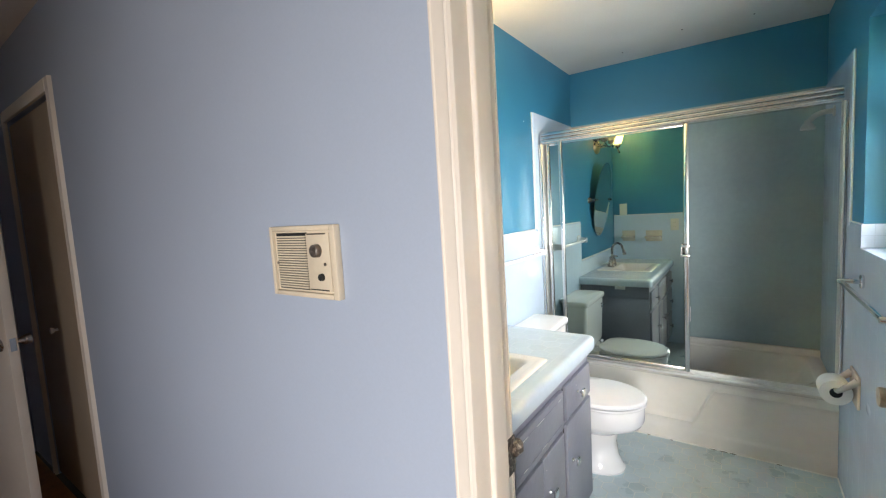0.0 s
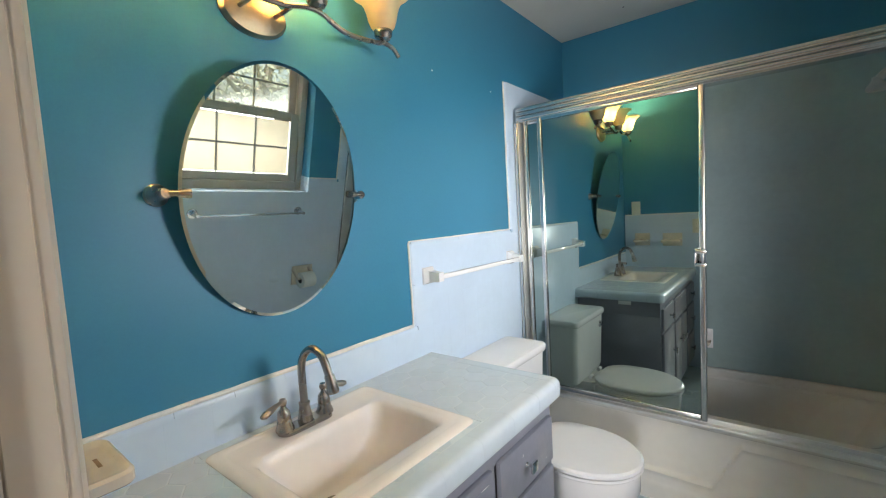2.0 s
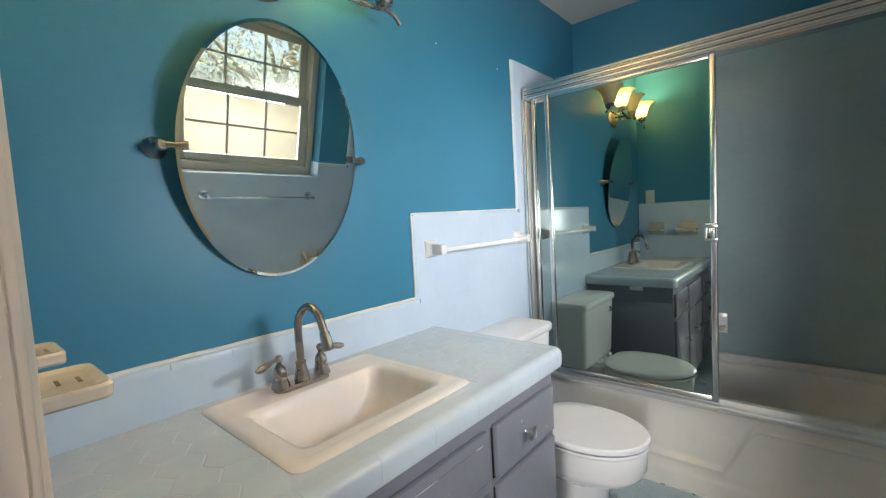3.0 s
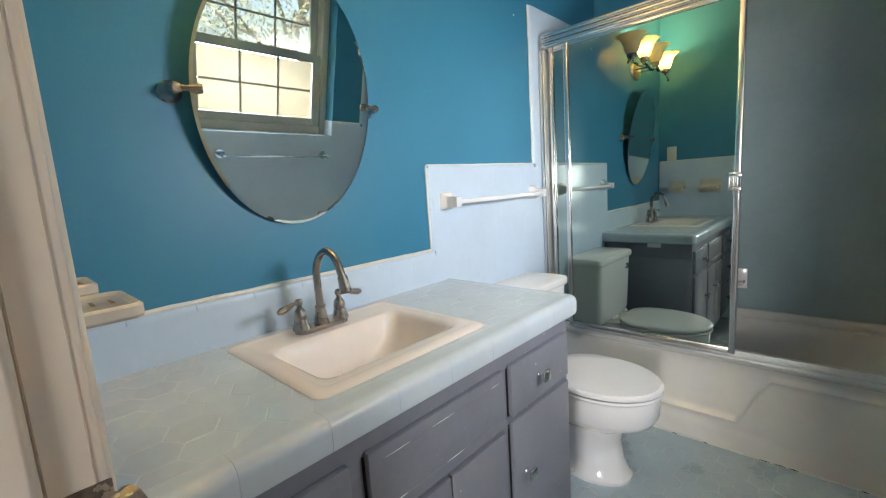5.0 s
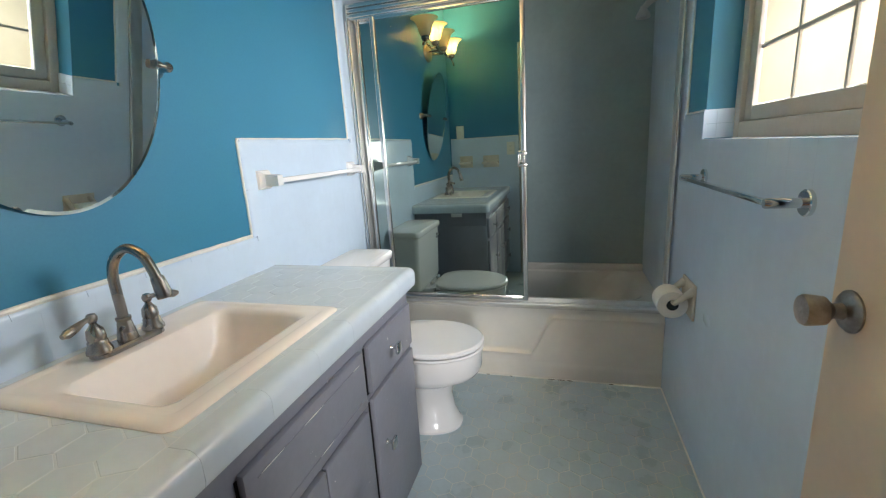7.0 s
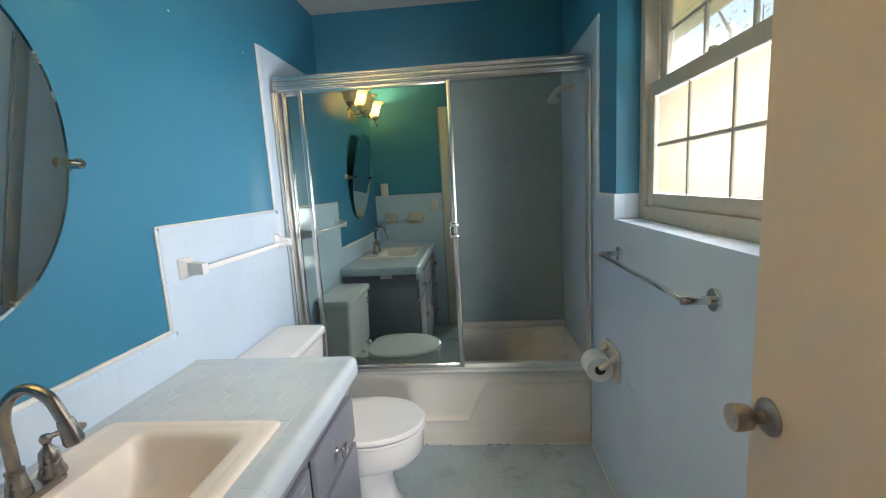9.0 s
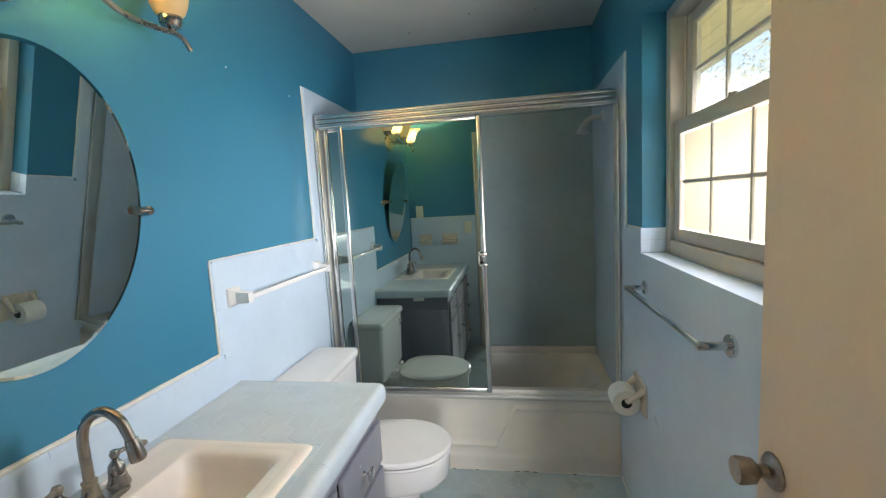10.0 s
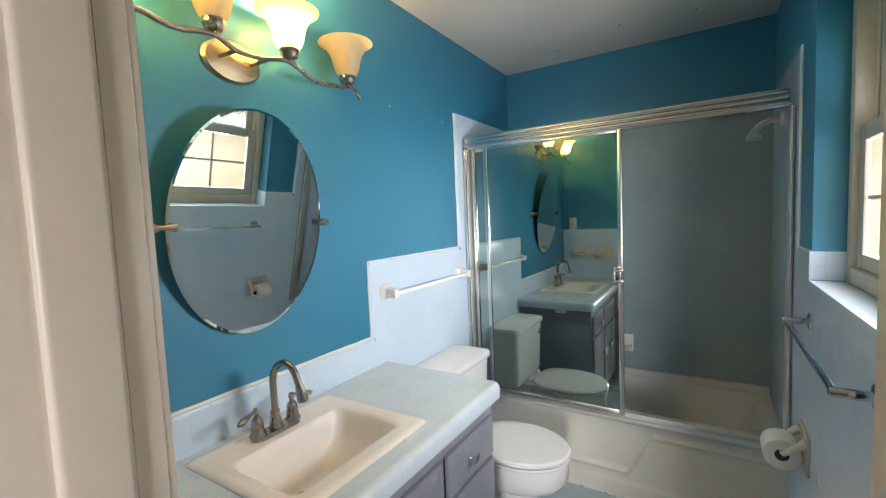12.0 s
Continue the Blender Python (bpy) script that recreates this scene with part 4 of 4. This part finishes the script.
def soap_dish(at, name, label, w=0.150, depth=0.10):
    """Ceramic dish on the south wall: back plate, tray with raised rim and ridges."""
    x0, y0, z0 = at
    t = thing(name, at, label, "soap dish", "ceramic dishes by the sink")
    part("plate", bx(x0 - w / 2, x0 + w / 2, y0, y0 + 0.008, z0 - 0.055, z0 + 0.055, 0.004), SOAP, t)
    tray = [rrect(x0, y0 + depth / 2, w / 2 - 0.010, depth / 2, 0.016, z0 - 0.023), rrect(x0, y0 + depth / 2, w / 2, depth / 2, 0.018, z0 - 0.017), rrect(x0, y0 + depth / 2, w / 2, depth / 2, 0.018, z0 - 0.004),
            rrect(x0, y0 + depth / 2, w / 2 - 0.004, depth / 2 - 0.004, 0.016, z0), rrect(x0, y0 + depth / 2, w / 2 - 0.010, depth / 2 - 0.010, 0.014, z0 - 0.001), rrect(x0, y0 + depth / 2, w / 2 - 0.016, depth / 2 - 0.014, 0.012, z0 - 0.0035)]
    part("tray", loft(tray), SOAP, t)
    for k in (-1, 0, 1):
        part("drain_slot", bx(x0 - 0.016 + k * 0.006, x0 + 0.016 + k * 0.006, y0 + depth / 2 + k * 0.022 - 0.0025, y0 + depth / 2 + k * 0.022 + 0.0025, z0 - 0.0045, z0 - 0.0028, 0.0006), RUST, t, "rust-stained drain slot")
    return t


soap_dish((-0.735, 0.965, 1.095), "soap_dish", "stained cream ceramic soap dish on the tiled wall")
soap_dish((-0.975, 0.965, 1.098), "tumbler_holder", "stained cream ceramic toothbrush and tumbler holder", 0.125, 0.085)


def wall_plate(name, x0, z0, label, category, kind_):
    t = thing(name, (x0, 0.957, z0), label, category)
    part("plate", bx(x0 - 0.036, x0 + 0.036, 0.957, 0.970, z0 - 0.058, z0 + 0.058, 0.003), IVORY, t)
    if kind_ == "switch":
        part("toggle", bx(x0 - 0.005, x0 + 0.005, 0.970, 0.984, z0 - 0.004, z0 + 0.014, 0.002), IVORY, t)
    else:
        for dz in (-0.02, 0.02):
            part("socket", lathe([(0, 0), (0.017, 0), (0.017, 0.003), (0, 0.003)], (x0, 0.970, z0 + dz), "y", 18), IVORY, t)
            for dx in (-0.006, 0.006):
                part("slot", bx(x0 + dx - 0.001, x0 + dx + 0.001, 0.9725, 0.974, z0 + dz - 0.004, z0 + dz + 0.005), BLACKM, t)
    return t


wall_plate("light_switch", -1.025, 1.378, "ivory light switch plate above the tile edge", "light switch", "switch")
wall_plate("power_outlet", -0.548, 1.205, "ivory power outlet on the tiled wall", "outlet", "outlet")

tub_dish = thing("tub_soap_dish", (-0.33, 3.67, 0.63), "white ceramic soap dish on the tub wall", "soap dish")
part("plate", bx(-0.44, -0.30, 3.662, 3.670, 0.575, 0.685, 0.003), WHITE, tub_dish)
part("tray", loft([rrect(-0.37, 3.635, 0.055, 0.030, 0.012, 0.600), rrect(-0.37, 3.632, 0.062, 0.034, 0.012, 0.612), rrect(-0.37, 3.632, 0.062, 0.034, 0.012, 0.622), rrect(-0.37, 3.634, 0.050, 0.024, 0.010, 0.612)]), SOAP, tub_dish)

smear = lathe([(0, 0), (1.0, 0), (0.9, 0.0006), (0, 0.0008)], (0.4041, 2.44, 0.605), "-x", 24, sx=0.040, sy=0.022)
for v in smear.verts:
    v.co.y += 0.008 * noise.noise(v.co * 30)
    v.co.z += 0.008 * noise.noise(v.co * 37)
solid("paint_smear", smear, GROUT, "faint dried paint smear on the tile", "smear")
for nm, at, ax in (("wall_anchor", (-1.130, 2.313, 2.007), "x"), ("wall_anchor", (-1.130, 2.766, 2.006), "x")):
    solid(nm, lathe([(0, 0), (0.004, 0), (0.003, 0.002), (0, 0.002)], at, ax, 10), WHITE, "tiny white plastic anchor stuck in the wall", "anchor")
for px, py in ((-0.681, 3.456), (-0.304, 3.299), (0.053, 3.349)):
    solid("ceiling_hook_hole", lathe([(0, 0), (0.005, 0), (0.004, -0.002), (0, -0.003)], (px, py, CEIL_Z), "z", 8), BLACKM, "small dark screw hole in the ceiling", "hole")

# ---- outside the window ----
solid("wall_exterior", wall_panel(wall_panel(bmesh.new(), "x", 0.603, 0.63, [(0.957, WY0 - 0.01, -0.45, 2.31), (WY1 + 0.01, 3.83, -0.45, 2.31), (WY0 - 0.01, WY1 + 0.01, -0.45, WZ0 - 0.02), (WY0 - 0.01, WY1 + 0.01, WZ1 + 0.01, 2.31)]), "y", 3.803, 3.83, [(-1.28, 0.603, -0.45, 2.6)]), SIDING, "pale siding on the outside of the house", "wall", kind="structure")
solid("wall_exterior_west", bx(-1.28, -1.253, 0.957, 3.803, -0.45, 2.6), SIDING, "pale siding on the outside of the house", "wall", kind="structure")
# Ground colour paled so that it bounces more light up to the soffit
solid("ground", bx(-60, 60, -60, 60, -0.6, -0.45), GRASS, "green lawn round the house", "ground", kind="structure")
eave = thing("eave", (0.9, 2.2, 2.30), "tan painted board soffit under the roof edge", "eave", kind="structure")
for i in range(6):
    part("board", bx(0.602 + i * 0.105, 0.602 + i * 0.105 + 0.101, -1.0, 6.0, 2.32, 2.34, 0.003), SOFFIT, eave)
part("fascia", bx(1.232, 1.257, -1.0, 6.0, 2.27, 2.45, 0.003), SIDING, eave)
part("roof", bx(-1.5, 1.27, -1.0, 6.0, 2.75, 2.80), SIDING, eave)


def tree(at, height, seed):
    """Tapered trunk with limbs, and a crown of leaf clumps with gaps."""
    rnd = random.Random(seed)
    t = thing("tree", at, "tall leafy garden tree beyond the window", "tree", "garden trees")
    base = Vector(at)
    b = tube([base + Vector((0.05 * k * math.sin(k + seed), 0.05 * k * math.cos(k), height * 0.6 * k / 6)) for k in range(7)], [0.20 - 0.022 * k for k in range(7)], 10)
    tips = []
    for k in range(16):
        a, h0 = rnd.uniform(0, 6.28), height * rnd.uniform(0.25, 0.58)
        ln = height * rnd.uniform(0.2, 0.36)
        p0 = base + Vector((0, 0, h0))
        d = Vector((math.cos(a), math.sin(a), rnd.uniform(0.1, 0.8)))
        pts = [p0 + d * ln * s + Vector((0, 0, 0.25 * s * s * ln)) + Vector((rnd.uniform(-0.1, 0.1), rnd.uniform(-0.1, 0.1), 0)) for s in (0, 0.3, 0.65, 1)]
        tube(pts, [0.07, 0.05, 0.03, 0.012], 6, bm=b)
        tips += [pts[1], pts[2], pts[3], (pts[2] + pts[3]) / 2]
    part("trunk", b, BARK, t)
    verts, faces = [], []
    for tip in tips:
        for _ in range(85):
            c = tip + Vector((rnd.gauss(0, 0.42), rnd.gauss(0, 0.42), rnd.gauss(0, 0.32)))
            s = rnd.uniform(0.03, 0.065)
            u = Vector((rnd.uniform(-1, 1), rnd.uniform(-1, 1), rnd.uniform(-1, 1))).normalized()
            v = u.orthogonal().normalized()
            i0 = len(verts)
            verts += [tuple(c - u * s - base), tuple(c + v * s * 0.5 - base), tuple(c + u * s - base), tuple(c - v * s * 0.5 - base)]
            faces.append((i0, i0 + 1, i0 + 2, i0 + 3))
    me = bpy.data.meshes.new("crown")
    me.from_pydata(verts, [], faces)
    me.materials.append(LEAF)
    ob = new("crown", me)
    ob.parent = t


tree((6.0, 5.5, -0.45), 6.0, 3)
tree((8.5, 9.0, -0.45), 7.5, 5)
tree((5.5, 10.5, -0.45), 6.5, 8)
tree((10.5, 4.0, -0.45), 8.0, 11)
tree((7.5, 13.0, -0.45), 7.5, 14)

# ---- tiles: pieces of walls, floor and counter ----
TILE_MESH = {}


def tile_mesh(w, h, t, bevel, material):
    """A tile lying in the u-v plane, its face towards +n."""
    key = (round(w, 4), round(h, 4), t, material.name)
    if key not in TILE_MESH:
        me = bpy.data.meshes.new("tile")
        b = bevel
        v = [(-w / 2, -h / 2, 0), (w / 2, -h / 2, 0), (w / 2, h / 2, 0), (-w / 2, h / 2, 0), (-w / 2, -h / 2, t - b), (w / 2, -h / 2, t - b), (w / 2, h / 2, t - b), (-w / 2, h / 2, t - b),
             (-w / 2 + b, -h / 2 + b, t), (w / 2 - b, -h / 2 + b, t), (w / 2 - b, h / 2 - b, t), (-w / 2 + b, h / 2 - b, t)]
        f = [(0, 1, 5, 4), (1, 2, 6, 5), (2, 3, 7, 6), (3, 0, 4, 7), (4, 5, 9, 8), (5, 6, 10, 9), (6, 7, 11, 10), (7, 4, 8, 11), (8, 9, 10, 11)]
        me.from_pydata(v, [], f)
        me.materials.append(material)
        TILE_MESH[key] = me
    return TILE_MESH[key]


FACING = {"+x": Matrix(((0, 0, 1), (1, 0, 0), (0, 1, 0))), "-x": Matrix(((0, 0, -1), (-1, 0, 0), (0, 1, 0))), "-y": Matrix(((1, 0, 0), (0, 0, -1), (0, 1, 0))), "+y": Matrix(((-1, 0, 0), (0, 0, 1), (0, 1, 0))), "+z": Matrix(((1, 0, 0), (0, 1, 0), (0, 0, 1)))}
PITCH, GAP = 0.1095, 0.0006
trnd = random.Random(4)


def tile_field(owner, facing, plane, u0, u1, v0, v1, anchor_u, anchor_v, pitch=PITCH, material=None):
    """Square tiles over a rectangle, cut at its edges; plane is the finished face."""
    material = material or TILE
    t = 0.006
    R = FACING[facing]

    def spans(a, b, anchor):
        k = math.floor((a - anchor) / pitch + 1e-6)
        out = []
        while anchor + k * pitch < b - 1e-4:
            lo, hi = max(a, anchor + k * pitch), min(b, anchor + (k + 1) * pitch)
            if hi - lo > 0.012:
                out.append((lo, hi))
            k += 1
        return out

    for a, b in spans(u0, u1, anchor_u):
        for c, d in spans(v0, v1, anchor_v):
            me = tile_mesh(b - a - GAP, d - c - GAP, t, 0.00015, material)
            ob = bpy.data.objects.new("tile", me)
            scene.collection.objects.link(ob)
            u, v = (a + b) / 2, (c + d) / 2
            off = plane
            n = R.col[2]
            pos = {"x": Vector((off, u, v)), "y": Vector((u, off, v)), "z": Vector((u, v, off))}[facing[1]] - n * t
            tilt = Matrix.Rotation(trnd.gauss(0, 0.0005), 3, "X") @ Matrix.Rotation(trnd.gauss(0, 0.0005), 3, "Y")
            ob.matrix_world = Matrix.Translation(pos) @ (R @ tilt).to_4x4()
            ob.parent = owner


def grout(owner, x0, x1, y0, y1, z0, z1, material=None):
    part("grout_bed", bx(x0, x1, y0, y1, z0, z1), material or GROUT, owner, "pale blue-white grout")


def bead(owner, points, r=0.0045):
    part("caulk_bead", tube([Vector(p) + Vector((trnd.gauss(0, 0.0006), trnd.gauss(0, 0.0006), trnd.gauss(0, 0.0006))) for p in points], r, 8), EDGE, owner, "uneven cream caulk line")


def runs(a, b, n=14):
    a, b = Vector(a), Vector(b)
    return [a.lerp(b, i / n) for i in range(n + 1)]


def cap_run(owner, a, b, out, room, w=0.018, h=0.0102):
    """Bullnose tiles along the line a-b on the wall, rounding over from the face towards the paint."""
    a, b, out, room = Vector(a), Vector(b), Vector(out), Vector(room)
    n = max(1, round((b - a).length / 0.152))
    for i in range(n):
        p, q = a.lerp(b, i / n), a.lerp(b, (i + 1) / n)
        q = q - (q - p).normalized() * 0.0009
        loops = []
        for e in (p, q):
            loop = [e + out * (w * math.sin(math.pi / 2 * k / 7)) + room * (h * math.cos(math.pi / 2 * k / 7) ** 0.8) for k in range(8)]
            loop.append(e)
            loops.append(loop)
        part("trim_tile", loft(loops), TILE, owner)


TOP, HIGH, SPLASH = 1.314, 2.080, 0.977
RX, LX, UP, SOUTH = (1, 0, 0), (-1, 0, 0), (0, 0, 1), (0, -1, 0)
cap_run(wall_west, (-1.130, 0.966, SPLASH - 0.018), (-1.130, 2.121, SPLASH - 0.018), UP, RX)
cap_run(wall_west, (-1.130, 2.123, SPLASH), (-1.130, 2.123, TOP - 0.010), SOUTH, RX)
cap_run(wall_west, (-1.130, 2.112, TOP - 0.018), (-1.130, 2.888, TOP - 0.018), UP, RX)
cap_run(wall_west, (-1.130, 2.906, TOP), (-1.130, 2.906, HIGH), SOUTH, RX)
cap_run(wall_east, (0.4142, WY1 + 0.002, TOP - 0.018), (0.4142, 2.888, TOP - 0.018), UP, LX)
cap_run(wall_east, (0.4142, 2.906, TOP), (0.4142, 2.906, HIGH), SOUTH, LX)
# west wall
grout(wall_west, -1.130, -1.12012, 2.123, 3.678, 0, TOP - 0.018)
grout(wall_west, -1.130, -1.12012, 2.105, 2.123, 0, SPLASH - 0.018)
grout(wall_west, -1.130, -1.12012, 2.906, 3.678, TOP - 0.018, HIGH)
grout(wall_west, -1.130, -1.12012, 0.957, 2.105, 0.80, SPLASH - 0.018)
tile_field(wall_west, "+x", -1.120, 2.105, 3.670, 0.0, SPLASH - 0.018, 2.105, SPLASH - 0.018 - 9 * PITCH)
tile_field(wall_west, "+x", -1.120, 2.123, 3.670, SPLASH - 0.018, TOP - 0.018, 2.105, SPLASH - 0.018)
tile_field(wall_west, "+x", -1.120, 2.906, 3.670, TOP - 0.018, HIGH, 2.105, TOP - 0.018)
tile_field(wall_west, "+x", -1.120, 0.966, 2.105, 0.852, SPLASH - 0.018, 2.105 - 11 * PITCH, SPLASH - 0.018 - PITCH)
bead(wall_west, runs((-1.1275, 0.97, SPLASH + 0.002), (-1.1275, 2.100, SPLASH + 0.003), 24), 0.0070)
bead(wall_west, runs((-1.1275, 2.103, SPLASH + 0.002), (-1.1275, 2.103, TOP - 0.012), 8) + runs((-1.1275, 2.106, TOP - 0.004), (-1.1275, 2.885, TOP + 0.001), 14), 0.0045)
bead(wall_west, runs((-1.1275, 2.886, TOP + 0.002), (-1.1275, 2.886, HIGH), 14), 0.0045)
# east wall
grout(wall_east, 0.40412, 0.412, 0.957, 3.678, 0, WZ0)
grout(wall_east, 0.40412, 0.412, WY1, 3.678, WZ0, TOP - 0.018)
grout(wall_east, 0.40412, 0.412, 0.957, WY0, WZ0, TOP)
grout(wall_east, 0.40412, 0.412, 2.906, 3.678, TOP - 0.018, HIGH)
V0 = TOP - 0.055 - 12 * PITCH
tile_field(wall_east, "-x", 0.404, 0.966, 3.670, 0.0, WZ0 + 0.006, 2.888 - 18 * PITCH, V0)
tile_field(wall_east, "-x", 0.404, WY1, 3.670, WZ0 + 0.006, TOP - 0.018, 2.888 - 18 * PITCH, V0)
tile_field(wall_east, "-x", 0.404, 0.966, WY0, WZ0 + 0.006, TOP, 2.888 - 18 * PITCH, V0)
tile_field(wall_east, "-x", 0.404, 2.906, 3.670, TOP - 0.018, HIGH, 2.888, TOP - 0.018)
tile_field(wall_east, "+z", WZ0 + 0.010, 0.404, FX, WY0, WY1, 0.404 - 0.012, 2.888 - 18 * PITCH)
tile_field(wall_east, "-y", WY1 - 0.007, 0.404, FX, WZ0 + 0.012, TOP + 0.004, 0.404 - 0.012, WZ0 + 0.008, 0.054)
tile_field(wall_east, "+y", WY0 + 0.007, 0.404, FX, WZ0 + 0.012, TOP + 0.004, 0.404 - 0.012, WZ0 + 0.008, 0.054)
bead(wall_east, runs((0.4100, WY1 + 0.004, TOP + 0.002), (0.4100, 2.885, TOP + 0.002), 6), 0.004)
bead(wall_east, runs((0.4100, 2.886, TOP), (0.4100, 2.886, HIGH), 14), 0.0045)
bead(wall_east, runs((0.4035, 1.70, 0.004), (0.4035, 2.985, 0.004), 14), 0.005)
# north wall, tile and grout coloured darker for the alcove's shadow
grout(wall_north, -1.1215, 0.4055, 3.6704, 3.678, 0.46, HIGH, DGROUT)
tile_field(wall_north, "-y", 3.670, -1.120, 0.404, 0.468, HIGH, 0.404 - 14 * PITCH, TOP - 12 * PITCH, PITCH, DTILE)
# south wall by the vanity
grout(wall_south, -1.1207, -0.474, 0.957, 0.96488, 0.0, TOP)
tile_field(wall_south, "+y", 0.965, -1.120, -0.475, 0.852, TOP, -0.475 - 7 * PITCH, TOP - 12 * PITCH)
tile_field(wall_south, "+y", 0.965, -0.585, -0.475, 0.0, 0.852, -0.475 - 7 * PITCH, TOP - 12 * PITCH)
bead(wall_south, runs((-1.118, 0.9625, TOP + 0.002), (-0.478, 0.9625, TOP + 0.002), 8), 0.0045)
# tub foot, broken caulk
bead(tub, runs((-0.62, 2.994, 0.003), (0.40, 2.994, 0.003), 20), 0.004)

# dirt and cracks in the joint along the tub foot
crnd = random.Random(9)
for k in range(7):
    x0 = -0.58 + crnd.random() * 0.95
    ln = crnd.uniform(0.012, 0.045)
    part("joint_crack", tube([(x0, 2.9895, 0.0035), (x0 + ln * 0.5, 2.9885 + crnd.gauss(0, 0.001), 0.004), (x0 + ln, 2.9895, 0.003)], [0.001, crnd.uniform(0.0018, 0.003), 0.001], 6), BARK, tub, "brown crack in the floor joint")

# hexagon tiles
HEX = 0.045


def hex_mesh(poly, t, material):
    n = len(poly)
    c = sum(poly, Vector((0, 0))) / n
    v, f = [], []
    for p in poly:
        v.append((p.x, p.y, 0))
    for p in poly:
        v.append((p.x, p.y, t - 0.001))
    for p in poly:
        q = c + (p - c) * (1 - 0.0014 / max(0.01, (p - c).length))
        v.append((q.x, q.y, t))
    for i in range(n):
        j = (i + 1) % n
        f += [(i, j, n + j, n + i), (n + i, n + j, 2 * n + j, 2 * n + i)]
    f.append(tuple(range(2 * n, 3 * n)))
    me = bpy.data.meshes.new("tile")
    me.from_pydata(v, [], f)
    me.materials.append(material)
    return me


def clip(poly, axis, limit, keep_less):
    out = []
    for i, p in enumerate(poly):
        q = poly[(i + 1) % len(poly)]
        pin = (p[axis] <= limit) == keep_less
        qin = (q[axis] <= limit) == keep_less
        if pin:
            out.append(p)
        if pin != qin:
            s = (limit - p[axis]) / (q[axis] - p[axis])
            out.append(p.lerp(q, s))
    return out


def hex_cells(x0, x1, y0, y1, edge, origin, joint):
    """Hexagons with two sides along y: centres and their outline cut to the rectangle."""
    e = edge - joint
    w, h = edge * math.sqrt(3), edge * 1.5
    # rows step along y, columns along x: a side runs along y
    i0, i1 = math.floor((x0 - origin[0]) / w) - 1, math.ceil((x1 - origin[0]) / w) + 1
    j0, j1 = math.floor((y0 - origin[1]) / h) - 1, math.ceil((y1 - origin[1]) / h) + 1
    for j in range(j0, j1 + 1):
        for i in range(i0, i1 + 1):
            c = Vector((origin[0] + (i + 0.5 * (j % 2)) * w, origin[1] + j * h))
            poly = [c + Vector((e * math.sin(radians(60 * k)), e * math.cos(radians(60 * k)))) for k in range(6)]
            full = all(x0 <= p.x <= x1 and y0 <= p.y <= y1 for p in poly)
            if not full:
                for ax, lim, less in ((0, x1, True), (0, x0, False), (1, y1, True), (1, y0, False)):
                    poly = clip(poly, ax, lim, less) if poly else poly
                if len(poly) < 3:
                    continue
                area = abs(sum(poly[k].x * poly[(k + 1) % len(poly)].y - poly[(k + 1) % len(poly)].x * poly[k].y for k in range(len(poly)))) / 2
                if area < 0.00012:
                    continue
            yield c, poly, full


def hex_tiles(owner, rects, z, t, edge, origin, material, limit=10 ** 6, pick=None, joint=0.0011):
    shared, count, rest = None, 0, []
    for x0, x1, y0, y1 in rects:
        for c, poly, full in hex_cells(x0, x1, y0, y1, edge, origin, joint):
            if pick and not pick(c) or count >= limit:
                rest.append(poly)
                continue
            count += 1
            if full:
                if shared is None:
                    shared = hex_mesh([p - c for p in poly], t, material)
                me = shared
            else:
                me = hex_mesh([p - c for p in poly], t, material)
            ob = bpy.data.objects.new("tile", me)
            scene.collection.objects.link(ob)
            tilt = Matrix.Rotation(trnd.gauss(0, 0.003), 4, "X") @ Matrix.Rotation(trnd.gauss(0, 0.003), 4, "Y")
            ob.matrix_world = Matrix.Translation((c.x, c.y, z - t + trnd.gauss(0, 0.0002))) @ tilt
            ob.parent = owner
            ob.matrix_parent_inverse = Matrix.Translation(-ORIGIN[owner])
    if rest:
        v, f = [], []
        for poly in rest:
            i0 = len(v)
            v += [(p.x, p.y, z) for p in poly]
            f.append(tuple(range(i0, i0 + len(poly)))[::-1])
        me = bpy.data.meshes.new("floor_tiles")
        me.from_pydata(v, [], f)
        me.materials.append(material)
        tagged(new("floor_tiles", me), "pale blue hexagon floor tiles in hidden corners", "floor tiles", kind="stuff")


floor_ob = bpy.data.objects["floor"]
hex_tiles(floor_ob, [(-0.64, 0.404, 0.968, 2.998), (-1.12, -0.642, 2.165, 2.998)], 0.0, 0.006, HEX, (-0.36, 2.70), FTILE, 300, lambda c: c.y > 1.45 and c.x > -0.66, 0.0018)
ORIGIN[ctr] = Vector(ctr.location)
FIELD = CT1 - 0.0565
hex_tiles(ctr, [(CT0, FIELD, 0.967, SY0 - 0.001), (CT0, FIELD, SY1 + 0.001, CY1 - 0.0565)], 0.851, 0.006, HEX, (-0.775, 1.047), CTILE)
hex_tiles(ctr, [(SX1 + 0.001, FIELD, SY0, SY1), (CT0, SX0 - 0.001, SY0, SY1)], 0.851, 0.006, HEX, (-0.775, 1.047), CTILE)

# oak boards in the bedroom
boards = thing("oak_floor", (-1.2, -1.0, 0), "honey coloured oak strip floor in the bedroom", "floor", kind="structure")
for i in range(25):
    yb = 0.815 - i * 0.14
    part("plank", bx(-3.95, 1.55, yb - 0.137, yb, -0.012, 0.0), WOOD, boards)
part("threshold", bx(DX0 + 0.02, 0.336, 0.817, 0.968, -0.006, 0.008, 0.003), WOOD, boards)
